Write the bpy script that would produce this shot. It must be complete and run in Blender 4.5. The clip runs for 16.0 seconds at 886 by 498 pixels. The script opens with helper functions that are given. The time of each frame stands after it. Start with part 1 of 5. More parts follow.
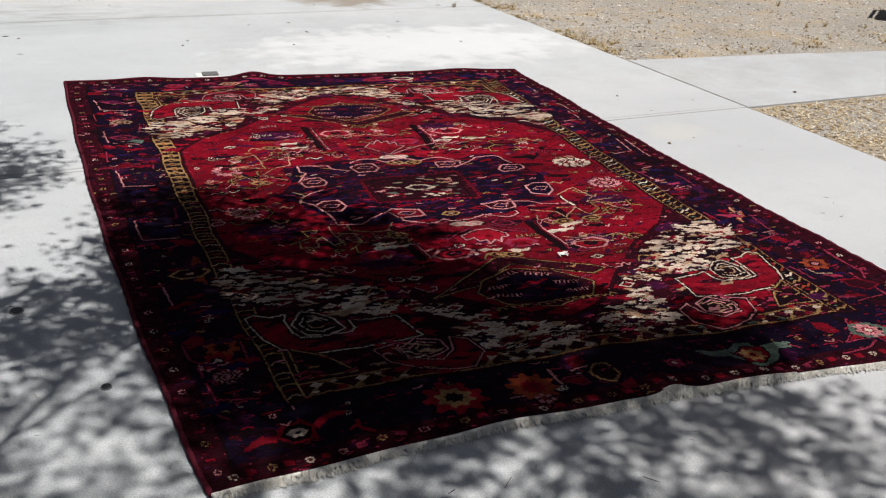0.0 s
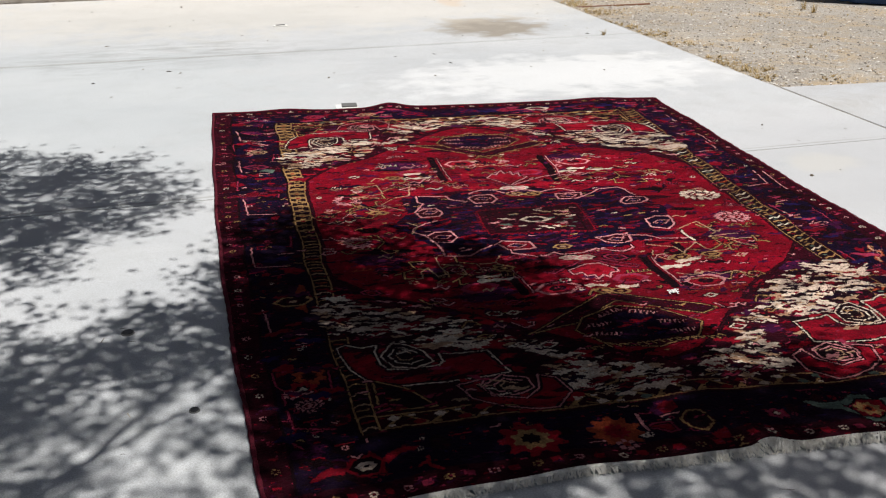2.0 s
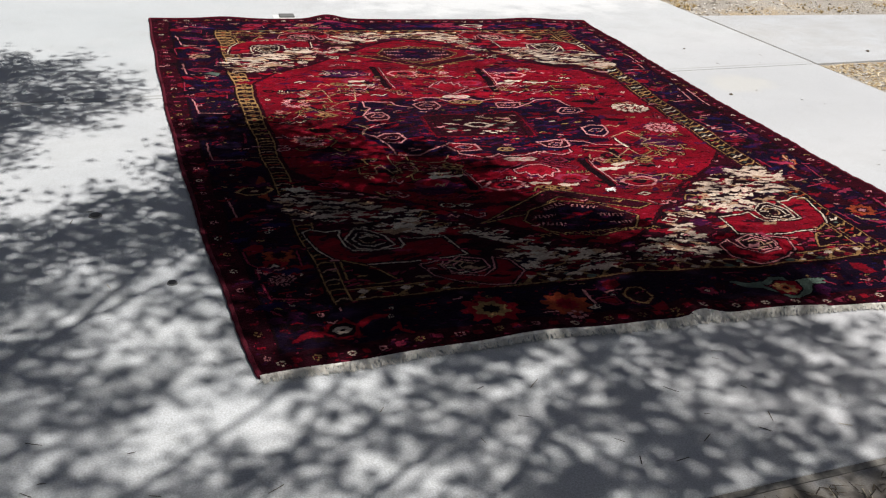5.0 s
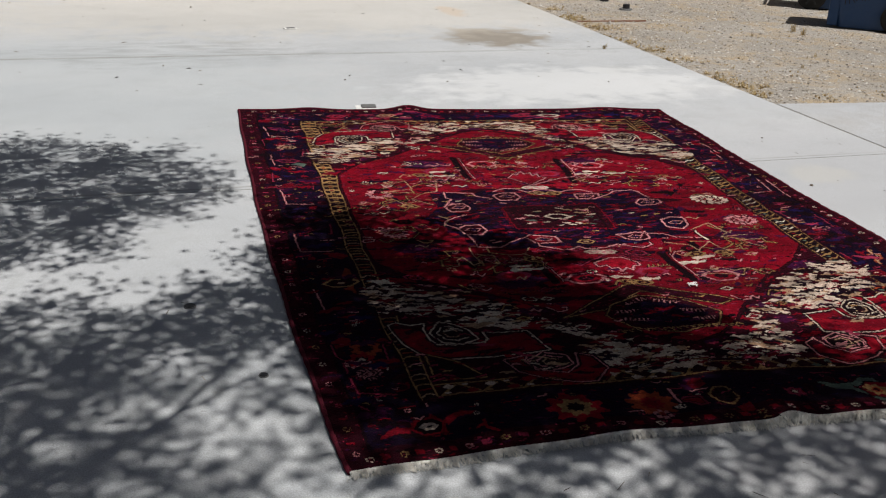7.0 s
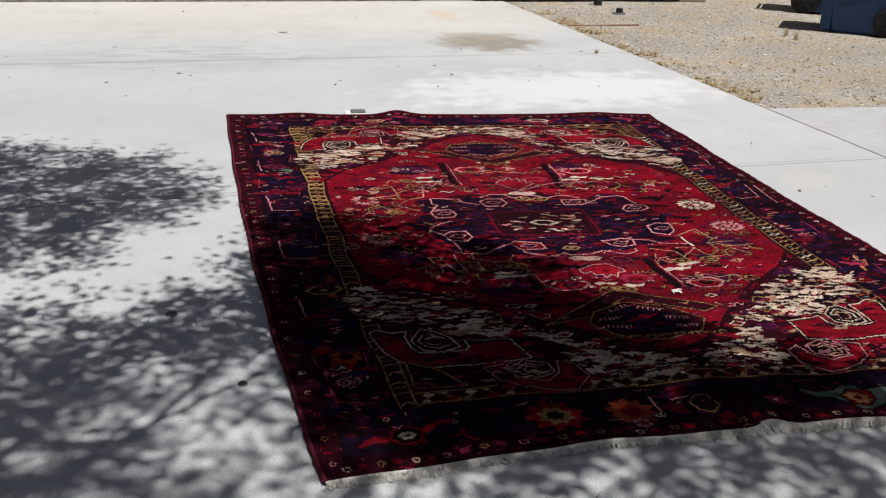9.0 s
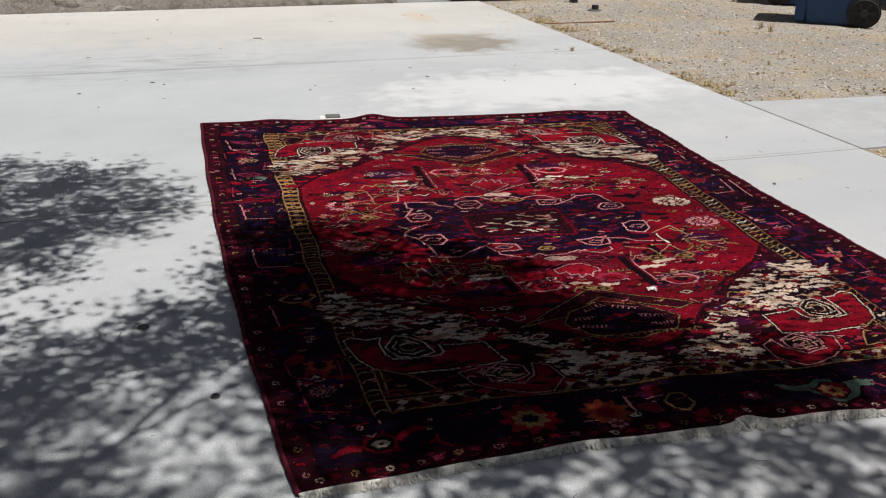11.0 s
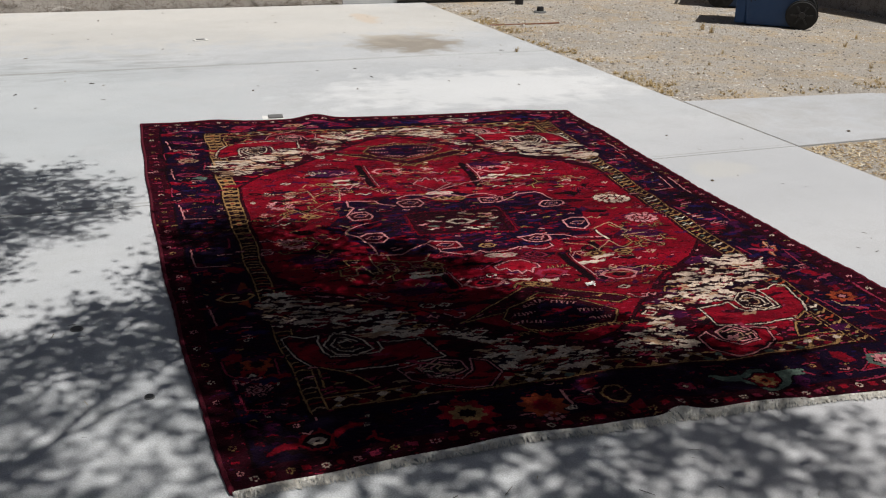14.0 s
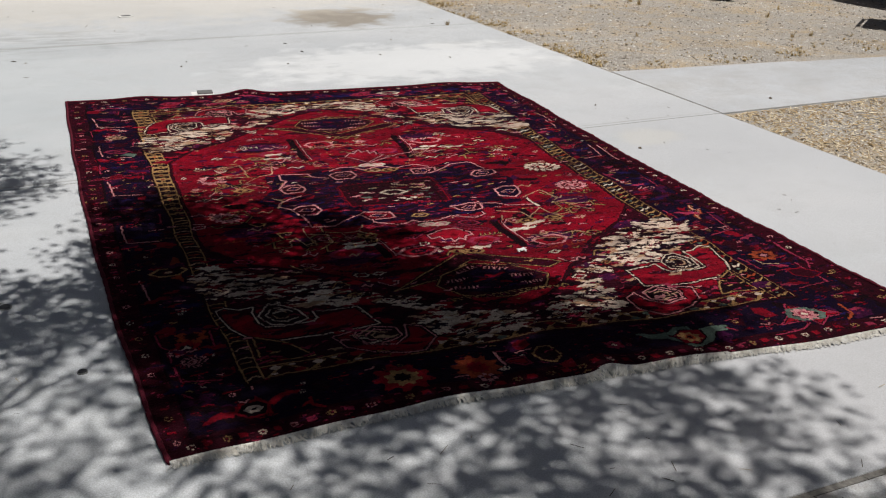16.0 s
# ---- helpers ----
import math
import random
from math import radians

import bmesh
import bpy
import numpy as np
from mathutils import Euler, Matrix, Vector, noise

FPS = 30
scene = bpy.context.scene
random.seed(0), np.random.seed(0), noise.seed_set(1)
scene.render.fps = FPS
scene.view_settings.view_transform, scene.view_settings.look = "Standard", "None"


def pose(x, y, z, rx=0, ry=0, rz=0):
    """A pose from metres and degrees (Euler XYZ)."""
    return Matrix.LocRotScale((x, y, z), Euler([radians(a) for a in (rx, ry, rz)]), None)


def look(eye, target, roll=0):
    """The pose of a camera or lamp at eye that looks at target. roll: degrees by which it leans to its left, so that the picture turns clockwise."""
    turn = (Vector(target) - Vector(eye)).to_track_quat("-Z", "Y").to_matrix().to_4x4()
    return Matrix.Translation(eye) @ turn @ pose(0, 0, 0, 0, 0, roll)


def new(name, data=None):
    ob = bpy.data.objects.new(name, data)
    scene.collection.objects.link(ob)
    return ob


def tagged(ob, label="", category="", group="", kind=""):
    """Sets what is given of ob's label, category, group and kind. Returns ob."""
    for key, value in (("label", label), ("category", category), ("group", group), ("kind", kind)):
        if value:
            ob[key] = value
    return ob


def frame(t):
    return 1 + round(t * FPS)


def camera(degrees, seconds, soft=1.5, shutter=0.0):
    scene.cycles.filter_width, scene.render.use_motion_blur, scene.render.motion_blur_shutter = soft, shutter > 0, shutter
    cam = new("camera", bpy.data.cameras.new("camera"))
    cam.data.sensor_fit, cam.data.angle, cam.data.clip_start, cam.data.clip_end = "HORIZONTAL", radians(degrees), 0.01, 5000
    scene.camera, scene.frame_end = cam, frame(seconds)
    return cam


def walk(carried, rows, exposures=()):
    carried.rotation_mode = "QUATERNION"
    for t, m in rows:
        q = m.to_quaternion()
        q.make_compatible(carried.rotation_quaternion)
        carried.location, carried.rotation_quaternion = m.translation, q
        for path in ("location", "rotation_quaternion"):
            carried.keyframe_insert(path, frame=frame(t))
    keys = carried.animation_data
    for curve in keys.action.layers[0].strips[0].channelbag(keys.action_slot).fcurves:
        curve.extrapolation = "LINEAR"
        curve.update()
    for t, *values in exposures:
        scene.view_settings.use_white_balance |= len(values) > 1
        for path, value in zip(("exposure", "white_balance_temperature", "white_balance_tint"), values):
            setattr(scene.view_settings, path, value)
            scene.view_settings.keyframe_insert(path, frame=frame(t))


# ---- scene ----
PATH = [
    (0, (-0.8, -2.009, 1.582), (0.017, -0.374, 0.77), 3.0),
    (0.5, (-0.679, -1.902, 1.603), (-0.014, -0.202, 0.786), 3.5),
    (1, (-0.591, -1.928, 1.587), (-0.121, -0.175, 0.745), 3.7),
    (1.5, (-0.512, -2.023, 1.569), (-0.092, -0.232, 0.784), 2.6),
    (2, (-0.524, -2.055, 1.59), (-0.035, -0.274, 0.821), -0.2),
    (2.5, (-0.614, -2.099, 1.575), (0.119, -0.409, 0.798), 0.8),
    (3, (-0.597, -2.161, 1.577), (0.265, -0.534, 0.796), 1.2),
    (3.5, (-0.567, -2.235, 1.584), (0.426, -0.669, 0.835), 2.6),
    (4, (-0.579, -2.29, 1.53), (0.468, -0.784, 0.734), 4.4),
    (4.5, (-0.677, -2.291, 1.518), (0.113, -0.663, 0.666), 2.2),
    (5, (-0.793, -2.254, 1.522), (-0.128, -0.588, 0.64), 3.5),
    (7.5, (-0.861, -2.26, 1.618), (-0.322, -0.479, 0.886), 1.9),
    (8, (-0.831, -2.249, 1.618), (-0.288, -0.48, 0.859), 2.1),
    (8.5, (-0.814, -2.242, 1.617), (-0.294, -0.462, 0.867), 2.0),
    (9, (-0.797, -2.261, 1.623), (-0.247, -0.487, 0.881), 2.2),
    (11.5, (-0.72, -2.257, 1.634), (-0.145, -0.489, 0.898), 0.7),
    (12, (-0.708, -2.261, 1.632), (-0.143, -0.481, 0.916), 1.0),
    (12.5, (-0.708, -2.275, 1.634), (-0.15, -0.49, 0.924), 1.4),
    (13, (-0.687, -2.276, 1.629), (-0.094, -0.509, 0.904), 0.7),
    (13.5, (-0.68, -2.279, 1.629), (-0.064, -0.52, 0.902), 1.2),
    (14, (-0.687, -2.283, 1.611), (-0.02, -0.546, 0.878), 1.3),
    (14.5, (-0.684, -2.273, 1.6), (-0.01, -0.546, 0.848), 0.9),
    (15, (-0.689, -2.308, 1.61), (0.008, -0.589, 0.863), 1.3),
    (15.5, (-0.679, -2.331, 1.599), (0.064, -0.635, 0.842), 1.7),
    (16, (-0.686, -2.339, 1.593), (0.093, -0.667, 0.82), 1.4),
]
cam = camera(49.2, 16.0, soft=1.15)
walk(cam, [(t, look(eye, target, roll)) for t, eye, target, roll in PATH], exposures=[(0, -0.03), (0.5, 0.02), (2, 0.03), (3.5, -0.12), (4.0, -0.3), (4.5, -0.46), (5, 0.1), (7.5, -0.4), (8.0, -0.33), (8.5, -0.15), (9, -0.12), (11.5, -0.25), (12.5, -0.37), (13, -0.41), (14, -0.28), (16, -0.25)])

# ---- light ----
SUN_EL, SUN_AZ = radians(71), radians(136)
TO_SUN = Vector((math.sin(SUN_AZ) * math.cos(SUN_EL), math.cos(SUN_AZ) * math.cos(SUN_EL), math.sin(SUN_EL)))
world = bpy.data.worlds.new("sky")
scene.world = world
world.use_nodes = True
wn = world.node_tree.nodes
sky = wn.new("ShaderNodeTexSky")
sky.sky_type = "NISHITA"
sky.sun_disc = False
sky.sun_elevation = SUN_EL
sky.sun_rotation = SUN_AZ
sky.air_density, sky.dust_density, sky.ozone_density = 0.7, 3.0, 0.6
wn["Background"].inputs["Strength"].default_value = 0.031
world.node_tree.links.new(sky.outputs[0], wn["Background"].inputs[0])
sun_data = bpy.data.lights.new("sun", "SUN")
sun_data.energy, sun_data.angle, sun_data.color = 4.9, radians(0.55), (1.0, 0.975, 0.945)
sun_lamp = new("sun", sun_data)
sun_lamp.matrix_world = look(tuple(TO_SUN * 20), (0, 0, 0))


# ---- helpers of this scene ----
def part(name, bm, material, parent=None, label="", smooth=False):
    """Link a bmesh as one mesh object under a thing."""
    me = bpy.data.meshes.new(name)
    bm.to_mesh(me)
    bm.free()
    if smooth:
        me.polygons.foreach_set("use_smooth", [True] * len(me.polygons))
    me.materials.append(material)
    ob = new(name, me)
    ob.parent = parent
    if label:
        ob["label"] = label
    return ob


def mesh_part(name, verts, faces, material, parent=None, smooth=False):
    me = bpy.data.meshes.new(name)
    me.from_pydata(verts, [], faces)
    if smooth:
        me.polygons.foreach_set("use_smooth", [True] * len(me.polygons))
    me.materials.append(material)
    ob = new(name, me)
    ob.parent = parent
    return ob


def thing(name, x, y, z, rz, label, category, group=""):
    ob = new(name)
    ob.matrix_basis = pose(x, y, z, 0, 0, rz)
    return tagged(ob, label, category, group)


def add_box(bm, x0, x1, y0, y1, z0, z1, bevel=0.0):
    made = bmesh.ops.create_cube(bm, size=1.0, matrix=Matrix.Translation(((x0 + x1) / 2, (y0 + y1) / 2, (z0 + z1) / 2)) @ Matrix.Diagonal((x1 - x0, y1 - y0, z1 - z0, 1)))
    if bevel > 0:
        edges = list({e for v in made["verts"] for e in v.link_edges})
        bmesh.ops.bevel(bm, geom=edges, offset=bevel, segments=2, affect="EDGES", profile=0.5)
    return bm


def add_cyl(bm, r0, r1, depth, m, segments=24, caps=True):
    bmesh.ops.create_cone(bm, cap_ends=caps, segments=segments, radius1=r0, radius2=r1, depth=depth, matrix=m)
    return bm


def add_tube(bm, pts, radii, sides=6):
    """A tapered tube along points."""
    rings = []
    for i, p in enumerate(pts):
        a, b = pts[max(i - 1, 0)], pts[min(i + 1, len(pts) - 1)]
        q = (b - a).normalized().to_track_quat("Z", "Y")
        rings.append([bm.verts.new(p + q @ Vector((math.cos(k * math.tau / sides) * radii[i], math.sin(k * math.tau / sides) * radii[i], 0))) for k in range(sides)])
    for a, b in zip(rings, rings[1:]):
        for k in range(sides):
            bm.faces.new((a[k], a[(k + 1) % sides], b[(k + 1) % sides], b[k]))
    bm.faces.new(rings[0][::-1])
    bm.faces.new(rings[-1])
    return bm


# ---- materials ----
class Mat:
    """A small builder of procedural node materials in world-space metres."""

    def __init__(self, name, rough=0.8, metal=0.0, spec=0.3):
        self.m = bpy.data.materials.new(name)
        self.m.use_nodes = True
        self.t = self.m.node_tree
        self.b = self.t.nodes["Principled BSDF"]
        self.b.inputs["Roughness"].default_value = rough
        self.b.inputs["Metallic"].default_value = metal
        self.b.inputs["Specular IOR Level"].default_value = spec
        self.pos = self.t.nodes.new("ShaderNodeNewGeometry").outputs["Position"]

    def link(self, a, b):
        self.t.links.new(a, b)

    def mapped(self, scale=(1, 1, 1), shift=(0, 0, 0)):
        n = self.t.nodes.new("ShaderNodeMapping")
        n.inputs["Scale"].default_value = scale
        n.inputs["Location"].default_value = shift
        self.link(self.pos, n.inputs["Vector"])
        return n.outputs[0]

    def noise(self, scale, detail=4.0, rough=0.55, vector=None, distort=0.0):
        n = self.t.nodes.new("ShaderNodeTexNoise")
        n.inputs["Scale"].default_value = scale
        n.inputs["Detail"].default_value = detail
        n.inputs["Roughness"].default_value = rough
        n.inputs["Distortion"].default_value = distort
        self.link(vector or self.pos, n.inputs["Vector"])
        return n.outputs["Fac"]

    def voronoi(self, scale, feature="F1", vector=None, out="Distance"):
        n = self.t.nodes.new("ShaderNodeTexVoronoi")
        n.feature = feature
        n.inputs["Scale"].default_value = scale
        self.link(vector or self.pos, n.inputs["Vector"])
        return n.outputs[out]

    def ramp(self, fac, stops):
        n = self.t.nodes.new("ShaderNodeValToRGB")
        e = n.color_ramp.elements
        while len(e) < len(stops):
            e.new(0.5)
        for el, (p, c) in zip(e, stops):
            el.position = p
            el.color = (*c, 1) if len(c) == 3 else c
        self.link(fac, n.inputs[0])
        return n.outputs[0]

    def grey(self, fac, lo, hi, a=0.0, b=1.0):
        n = self.t.nodes.new("ShaderNodeMapRange")
        for k, v in zip(("From Min", "From Max", "To Min", "To Max"), (lo, hi, a, b)):
            n.inputs[k].default_value = v
        self.link(fac, n.inputs[0])
        return n.outputs[0]

    def mix(self, fac, a, b, kind="MIX"):
        n = self.t.nodes.new("ShaderNodeMix")
        n.data_type, n.blend_type = "RGBA", kind
        for sock, v in ((n.inputs["Factor"], fac), (n.inputs["A"], a), (n.inputs["B"], b)):
            if isinstance(v, bpy.types.NodeSocket):
                self.link(v, sock)
            elif isinstance(v, (int, float)):
                sock.default_value = v
            else:
                sock.default_value = (*v, 1)
        return n.outputs["Result"]

    def maths(self, op, a, b=0.0):
        n = self.t.nodes.new("ShaderNodeMath")
        n.operation = op
        for sock, v in ((n.inputs[0], a), (n.inputs[1], b)):
            if isinstance(v, bpy.types.NodeSocket):
                self.link(v, sock)
            else:
                sock.default_value = v
        return n.outputs[0]

    def spot(self, x, y, rx, ry, wobble=0.5):
        """A soft-edged patch of its own shape on the ground."""
        n = self.t.nodes.new("ShaderNodeVectorMath")
        n.operation = "LENGTH"
        self.link(self.mapped((1 / rx, 1 / ry, 0), (-x / rx, -y / ry, 0)), n.inputs[0])
        d = self.maths("ADD", n.outputs["Value"], self.maths("MULTIPLY", self.maths("SUBTRACT", self.noise(4.5, 5), 0.5), wobble * 2))
        return self.grey(d, 1.0, 0.55)

    def random(self):
        return self.t.nodes.new("ShaderNodeObjectInfo").outputs["Random"]

    def island(self):
        return self.t.nodes.new("ShaderNodeNewGeometry").outputs["Random Per Island"]

    def done(self, colour, height=None, bump=0.3, distance=0.01, rough=None):
        if isinstance(colour, bpy.types.NodeSocket):
            self.link(colour, self.b.inputs["Base Color"])
        else:
            self.b.inputs["Base Color"].default_value = (*colour, 1)
        if rough is not None:
            self.link(rough, self.b.inputs["Roughness"])
        if height is not None:
            n = self.t.nodes.new("ShaderNodeBump")
            n.inputs["Strength"].default_value = bump
            n.inputs["Distance"].default_value = distance
            self.link(height, n.inputs["Height"])
            self.link(n.outputs[0], self.b.inputs["Normal"])
        return self.m


def concrete_material(name, tint=(1, 1, 1), stains_and_tones=True, dusty=0.0):
    k = Mat(name, 0.75, spec=0.35)
    c = k.ramp(k.noise(0.55, 6, 0.6, k.mapped((0.7, 1.3, 1))), [(0.3, (0.475, 0.495, 0.515)), (0.5, (0.575, 0.59, 0.605)), (0.7, (0.655, 0.66, 0.665))])
    c = k.mix(k.grey(k.noise(3.2, 7, 0.7, None, 0.6), 0.5, 0.74, 0, 0.5), c, (0.43, 0.44, 0.43))
    c = k.mix(k.grey(k.noise(26, 5, 0.75), 0.54, 0.74, 0, 0.42), c, (0.40, 0.40, 0.38))
    c = k.mix(k.grey(k.noise(190, 3, 0.7), 0.36, 0.62, 0.55, 0), c, (0.25, 0.25, 0.24))
    c = k.mix(k.grey(k.noise(70, 5, 0.8), 0.54, 0.70, 0, 0.6), c, (0.30, 0.30, 0.285))
    c = k.mix(k.grey(k.noise(9, 7, 0.75, None, 0.8), 0.58, 0.72, 0, 0.3), c, (0.36, 0.36, 0.35))
    if stains_and_tones:
        c = k.mix(k.maths("MULTIPLY", k.spot(2.40, 6.82, 0.62, 0.62, 0.7), 0.9), c, (0.27, 0.235, 0.19))
        c = k.mix(k.maths("MULTIPLY", k.spot(2.46, 8.5, 0.16, 0.5, 0.7), 0.45), c, (0.55, 0.36, 0.2))
        c = k.mix(k.maths("MULTIPLY", k.maths("MULTIPLY", k.spot(-0.8, 6.3, 1.6, 0.7, 0.9), k.grey(k.noise(7, 6, 0.7, k.mapped((0.35, 1.6, 1))), 0.45, 0.62)), 0.75), c, (0.3, 0.3, 0.295))
        c = k.mix(k.maths("MULTIPLY", k.spot(2.9, 5.2, 0.3, 0.22, 0.7), 0.25), c, (0.4, 0.4, 0.38))
        # broad cooler, darker tone over the slabs at the left
        c = k.mix(k.maths("MULTIPLY", k.spot(-1.6, 4.9, 2.6, 2.6, 0.7), 0.4), c, (0.44, 0.475, 0.485))
        c = k.mix(k.maths("MULTIPLY", k.spot(0.8, 8.6, 5.5, 1.9, 0.6), 0.35), c, (0.64, 0.585, 0.49))
        c = k.mix(k.maths("MULTIPLY", k.spot(2.78, 2.25, 0.28, 0.2, 0.6), 0.35), c, (0.6, 0.56, 0.44))
        # bright sheen past the rug's far end, put into the colour as a pale patch
        c = k.mix(k.maths("MULTIPLY", k.spot(2.3, 4.7, 1.5, 0.75, 0.9), 0.45), c, (0.78, 0.78, 0.77))
        # broad darker tones in front of the rug and to its right
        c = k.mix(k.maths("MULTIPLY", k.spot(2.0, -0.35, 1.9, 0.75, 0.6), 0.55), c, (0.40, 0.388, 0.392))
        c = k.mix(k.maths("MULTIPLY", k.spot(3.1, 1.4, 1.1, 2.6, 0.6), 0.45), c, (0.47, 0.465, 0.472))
        for y, half in ((2.584, 0.013), (6.13, 0.028)):
            c = k.mix(k.maths("MULTIPLY", k.spot(-1.5, y, 7.0, half, 0.35), k.grey(k.noise(2.5, 5), 0.3, 0.7, 0.15, 0.75)), c, (0.25, 0.235, 0.21))
    if dusty > 0:
        c = k.mix(k.grey(k.noise(3.1, 8, 0.75), 0.38, 0.62, 0, dusty), c, (0.27, 0.225, 0.17))
        c = k.mix(k.maths("MULTIPLY", k.spot(0.75, -1.05, 0.75, 0.3, 0.8), 0.75), c, (0.10, 0.08, 0.06))
    c = k.mix(1.0, c, tint, "MULTIPLY")
    h = k.maths("ADD", k.noise(55, 6, 0.7), k.maths("MULTIPLY", k.noise(9, 4), 0.7))
    return k.done(c, h, 0.5, 0.006, rough=k.grey(k.noise(2, 4), 0.3, 0.7, 0.62, 0.9))


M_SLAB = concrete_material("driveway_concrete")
M_PATH = concrete_material("path_concrete", (0.98, 0.98, 0.99), stains_and_tones=False, dusty=0.22)
M_DUSTY = concrete_material("dusty_concrete", (0.92, 0.91, 0.9), stains_and_tones=False, dusty=0.8)

k = Mat("joint_filler", 0.95)
M_JOINT = k.done(k.ramp(k.noise(40, 4), [(0.3, (0.14, 0.13, 0.115)), (0.7, (0.32, 0.3, 0.265))]), k.noise(90), 0.5)

k = Mat("dry_dirt", 0.95, spec=0.15)
c = k.ramp(k.noise(0.8, 6, 0.6), [(0.3, (0.37, 0.335, 0.29)), (0.55, (0.45, 0.41, 0.36)), (0.75, (0.53, 0.495, 0.445))])
c = k.mix(k.grey(k.noise(1.7, 6, 0.7, distort=0.6), 0.47, 0.66, 0, 0.65), c, (0.55, 0.40, 0.22))
c = k.mix(k.grey(k.voronoi(75), 0.05, 0.4, 0.4, 0), c, (0.6, 0.57, 0.52))
c = k.mix(k.grey(k.noise(32, 5, 0.75), 0.54, 0.74, 0, 0.6), c, (0.2, 0.165, 0.125))
M_DIRT = k.done(c, k.maths("ADD", k.noise(60, 6, 0.75), k.voronoi(75)), 0.8, 0.02)

k = Mat("pebble", 0.85)
M_PEBBLE = k.done(k.ramp(k.island(), [(0.0, (0.14, 0.12, 0.10)), (0.3, (0.42, 0.38, 0.33)), (0.8, (0.60, 0.56, 0.50)), (1.0, (0.75, 0.72, 0.67))]), k.noise(120), 0.4, 0.004)
k = Mat("straw", 0.8)
M_STRAW = k.done(k.mix(k.maths("MULTIPLY", k.spot(4.1, 2.2, 1.7, 1.3, 0.8), 0.65), k.ramp(k.island(), [(0.0, (0.16, 0.13, 0.095)), (0.35, (0.36, 0.29, 0.2)), (0.75, (0.52, 0.44, 0.32)), (1.0, (0.78, 0.73, 0.64))]), k.ramp(k.island(), [(0.0, (0.2, 0.12, 0.05)), (0.5, (0.5, 0.34, 0.15)), (1.0, (0.8, 0.7, 0.5))])), k.noise(200), 0.3, 0.002)
k = Mat("dry_grass", 0.75)
M_GRASS = k.done(k.ramp(k.island(), [(0.0, (0.20, 0.15, 0.07)), (0.4, (0.44, 0.31, 0.13)), (0.85, (0.6, 0.45, 0.23)), (1.0, (0.30, 0.27, 0.14))]), k.noise(150), 0.2, 0.002)
k = Mat("dark_litter", 0.8)
M_LITTER = k.done(k.ramp(k.island(), [(0.0, (0.03, 0.025, 0.02)), (0.5, (0.09, 0.07, 0.05)), (0.85, (0.2, 0.16, 0.11)), (1.0, (0.45, 0.4, 0.3))]), k.noise(150), 0.3, 0.002)

k = Mat("stucco", 0.95, spec=0.15)
c = k.ramp(k.noise(1.4, 6, 0.6), [(0.3, (0.38, 0.345, 0.31)), (0.7, (0.52, 0.48, 0.435))])
c = k.mix(k.grey(k.noise(7, 6, 0.7, k.mapped((1, 1, 0.7)), 1.2), 0.56, 0.64, 0, 0.6), c, (0.3, 0.275, 0.245))
crack = k.maths("ABSOLUTE", k.maths("SUBTRACT", k.noise(4.5, 7, 0.68, k.mapped((1, 1, 1.3)), 0.6), 0.5))
c = k.mix(k.grey(crack, 0.0, 0.022, 0.8, 0), c, (0.15, 0.115, 0.085))
crack = k.maths("ABSOLUTE", k.maths("SUBTRACT", k.noise(8, 6, 0.7, k.mapped((1, 1, 1.2)), 0.5), 0.47))
c = k.mix(k.grey(crack, 0.0, 0.018, 0.7, 0), c, (0.18, 0.14, 0.11))
c = k.mix(k.grey(k.noise(60, 4), 0.5, 0.75, 0, 0.3), c, (0.36, 0.32, 0.275))
M_STUCCO = k.done(c, k.maths("ADD", k.noise(14, 6, 0.7, None, 1.0), k.noise(80, 3)), 0.7, 0.02)
k = Mat("smooth_render", 0.9)
M_PATCH = k.done(k.ramp(k.noise(5, 6), [(0.3, (0.45, 0.46, 0.46)), (0.7, (0.58, 0.58, 0.57))]), k.noise(70), 0.3, 0.005)
# footing concrete, its colour darkened for the shade of the recess
k = Mat("footing", 0.95)
M_FOOT = k.done(k.ramp(k.noise(12, 5), [(0.3, (0.16, 0.145, 0.125)), (0.7, (0.27, 0.245, 0.215))]), k.noise(50), 0.5, 0.01)
k = Mat("weathered_wood", 0.85)
c = k.ramp(k.noise(18, 6, 0.6, k.mapped((6, 6, 0.5))), [(0.3, (0.30, 0.265, 0.23)), (0.7, (0.46, 0.42, 0.37))])
c = k.mix(k.grey(k.random(), 0, 1, 0, 0.3), c, (0.24, 0.21, 0.18))
M_WOOD = k.done(c, k.noise(30, 6, 0.6, k.mapped((6, 6, 0.5))), 0.5, 0.006)


def plastic(name, colour, rough=0.45):
    k = Mat(name, rough, spec=0.5)
    c = k.mix(k.grey(k.noise(5, 6, 0.7), 0.45, 0.75, 0, 0.35), colour, tuple(0.75 * v + 0.02 for v in colour))
    c = k.mix(k.grey(k.noise(40, 4), 0.55, 0.75, 0, 0.25), c, tuple(0.6 * v for v in colour))
    return k.done(c, k.noise(180, 3), 0.12, 0.003, rough=k.grey(k.noise(9, 5), 0.3, 0.7, rough - 0.1, rough + 0.2))


M_BLUE = plastic("blue_plastic", (0.012, 0.058, 0.17))
M_BLACK = plastic("black_plastic", (0.02, 0.02, 0.022), 0.5)
M_RUBBER = plastic("rubber", (0.014, 0.014, 0.014), 0.75)
M_SCRAWL = plastic("marker_ink", (0.012, 0.012, 0.02), 0.6)
M_PALE = plastic("pale_marking", (0.42, 0.5, 0.6), 0.7)
M_CAP = plastic("grey_plastic", (0.13, 0.13, 0.125), 0.6)
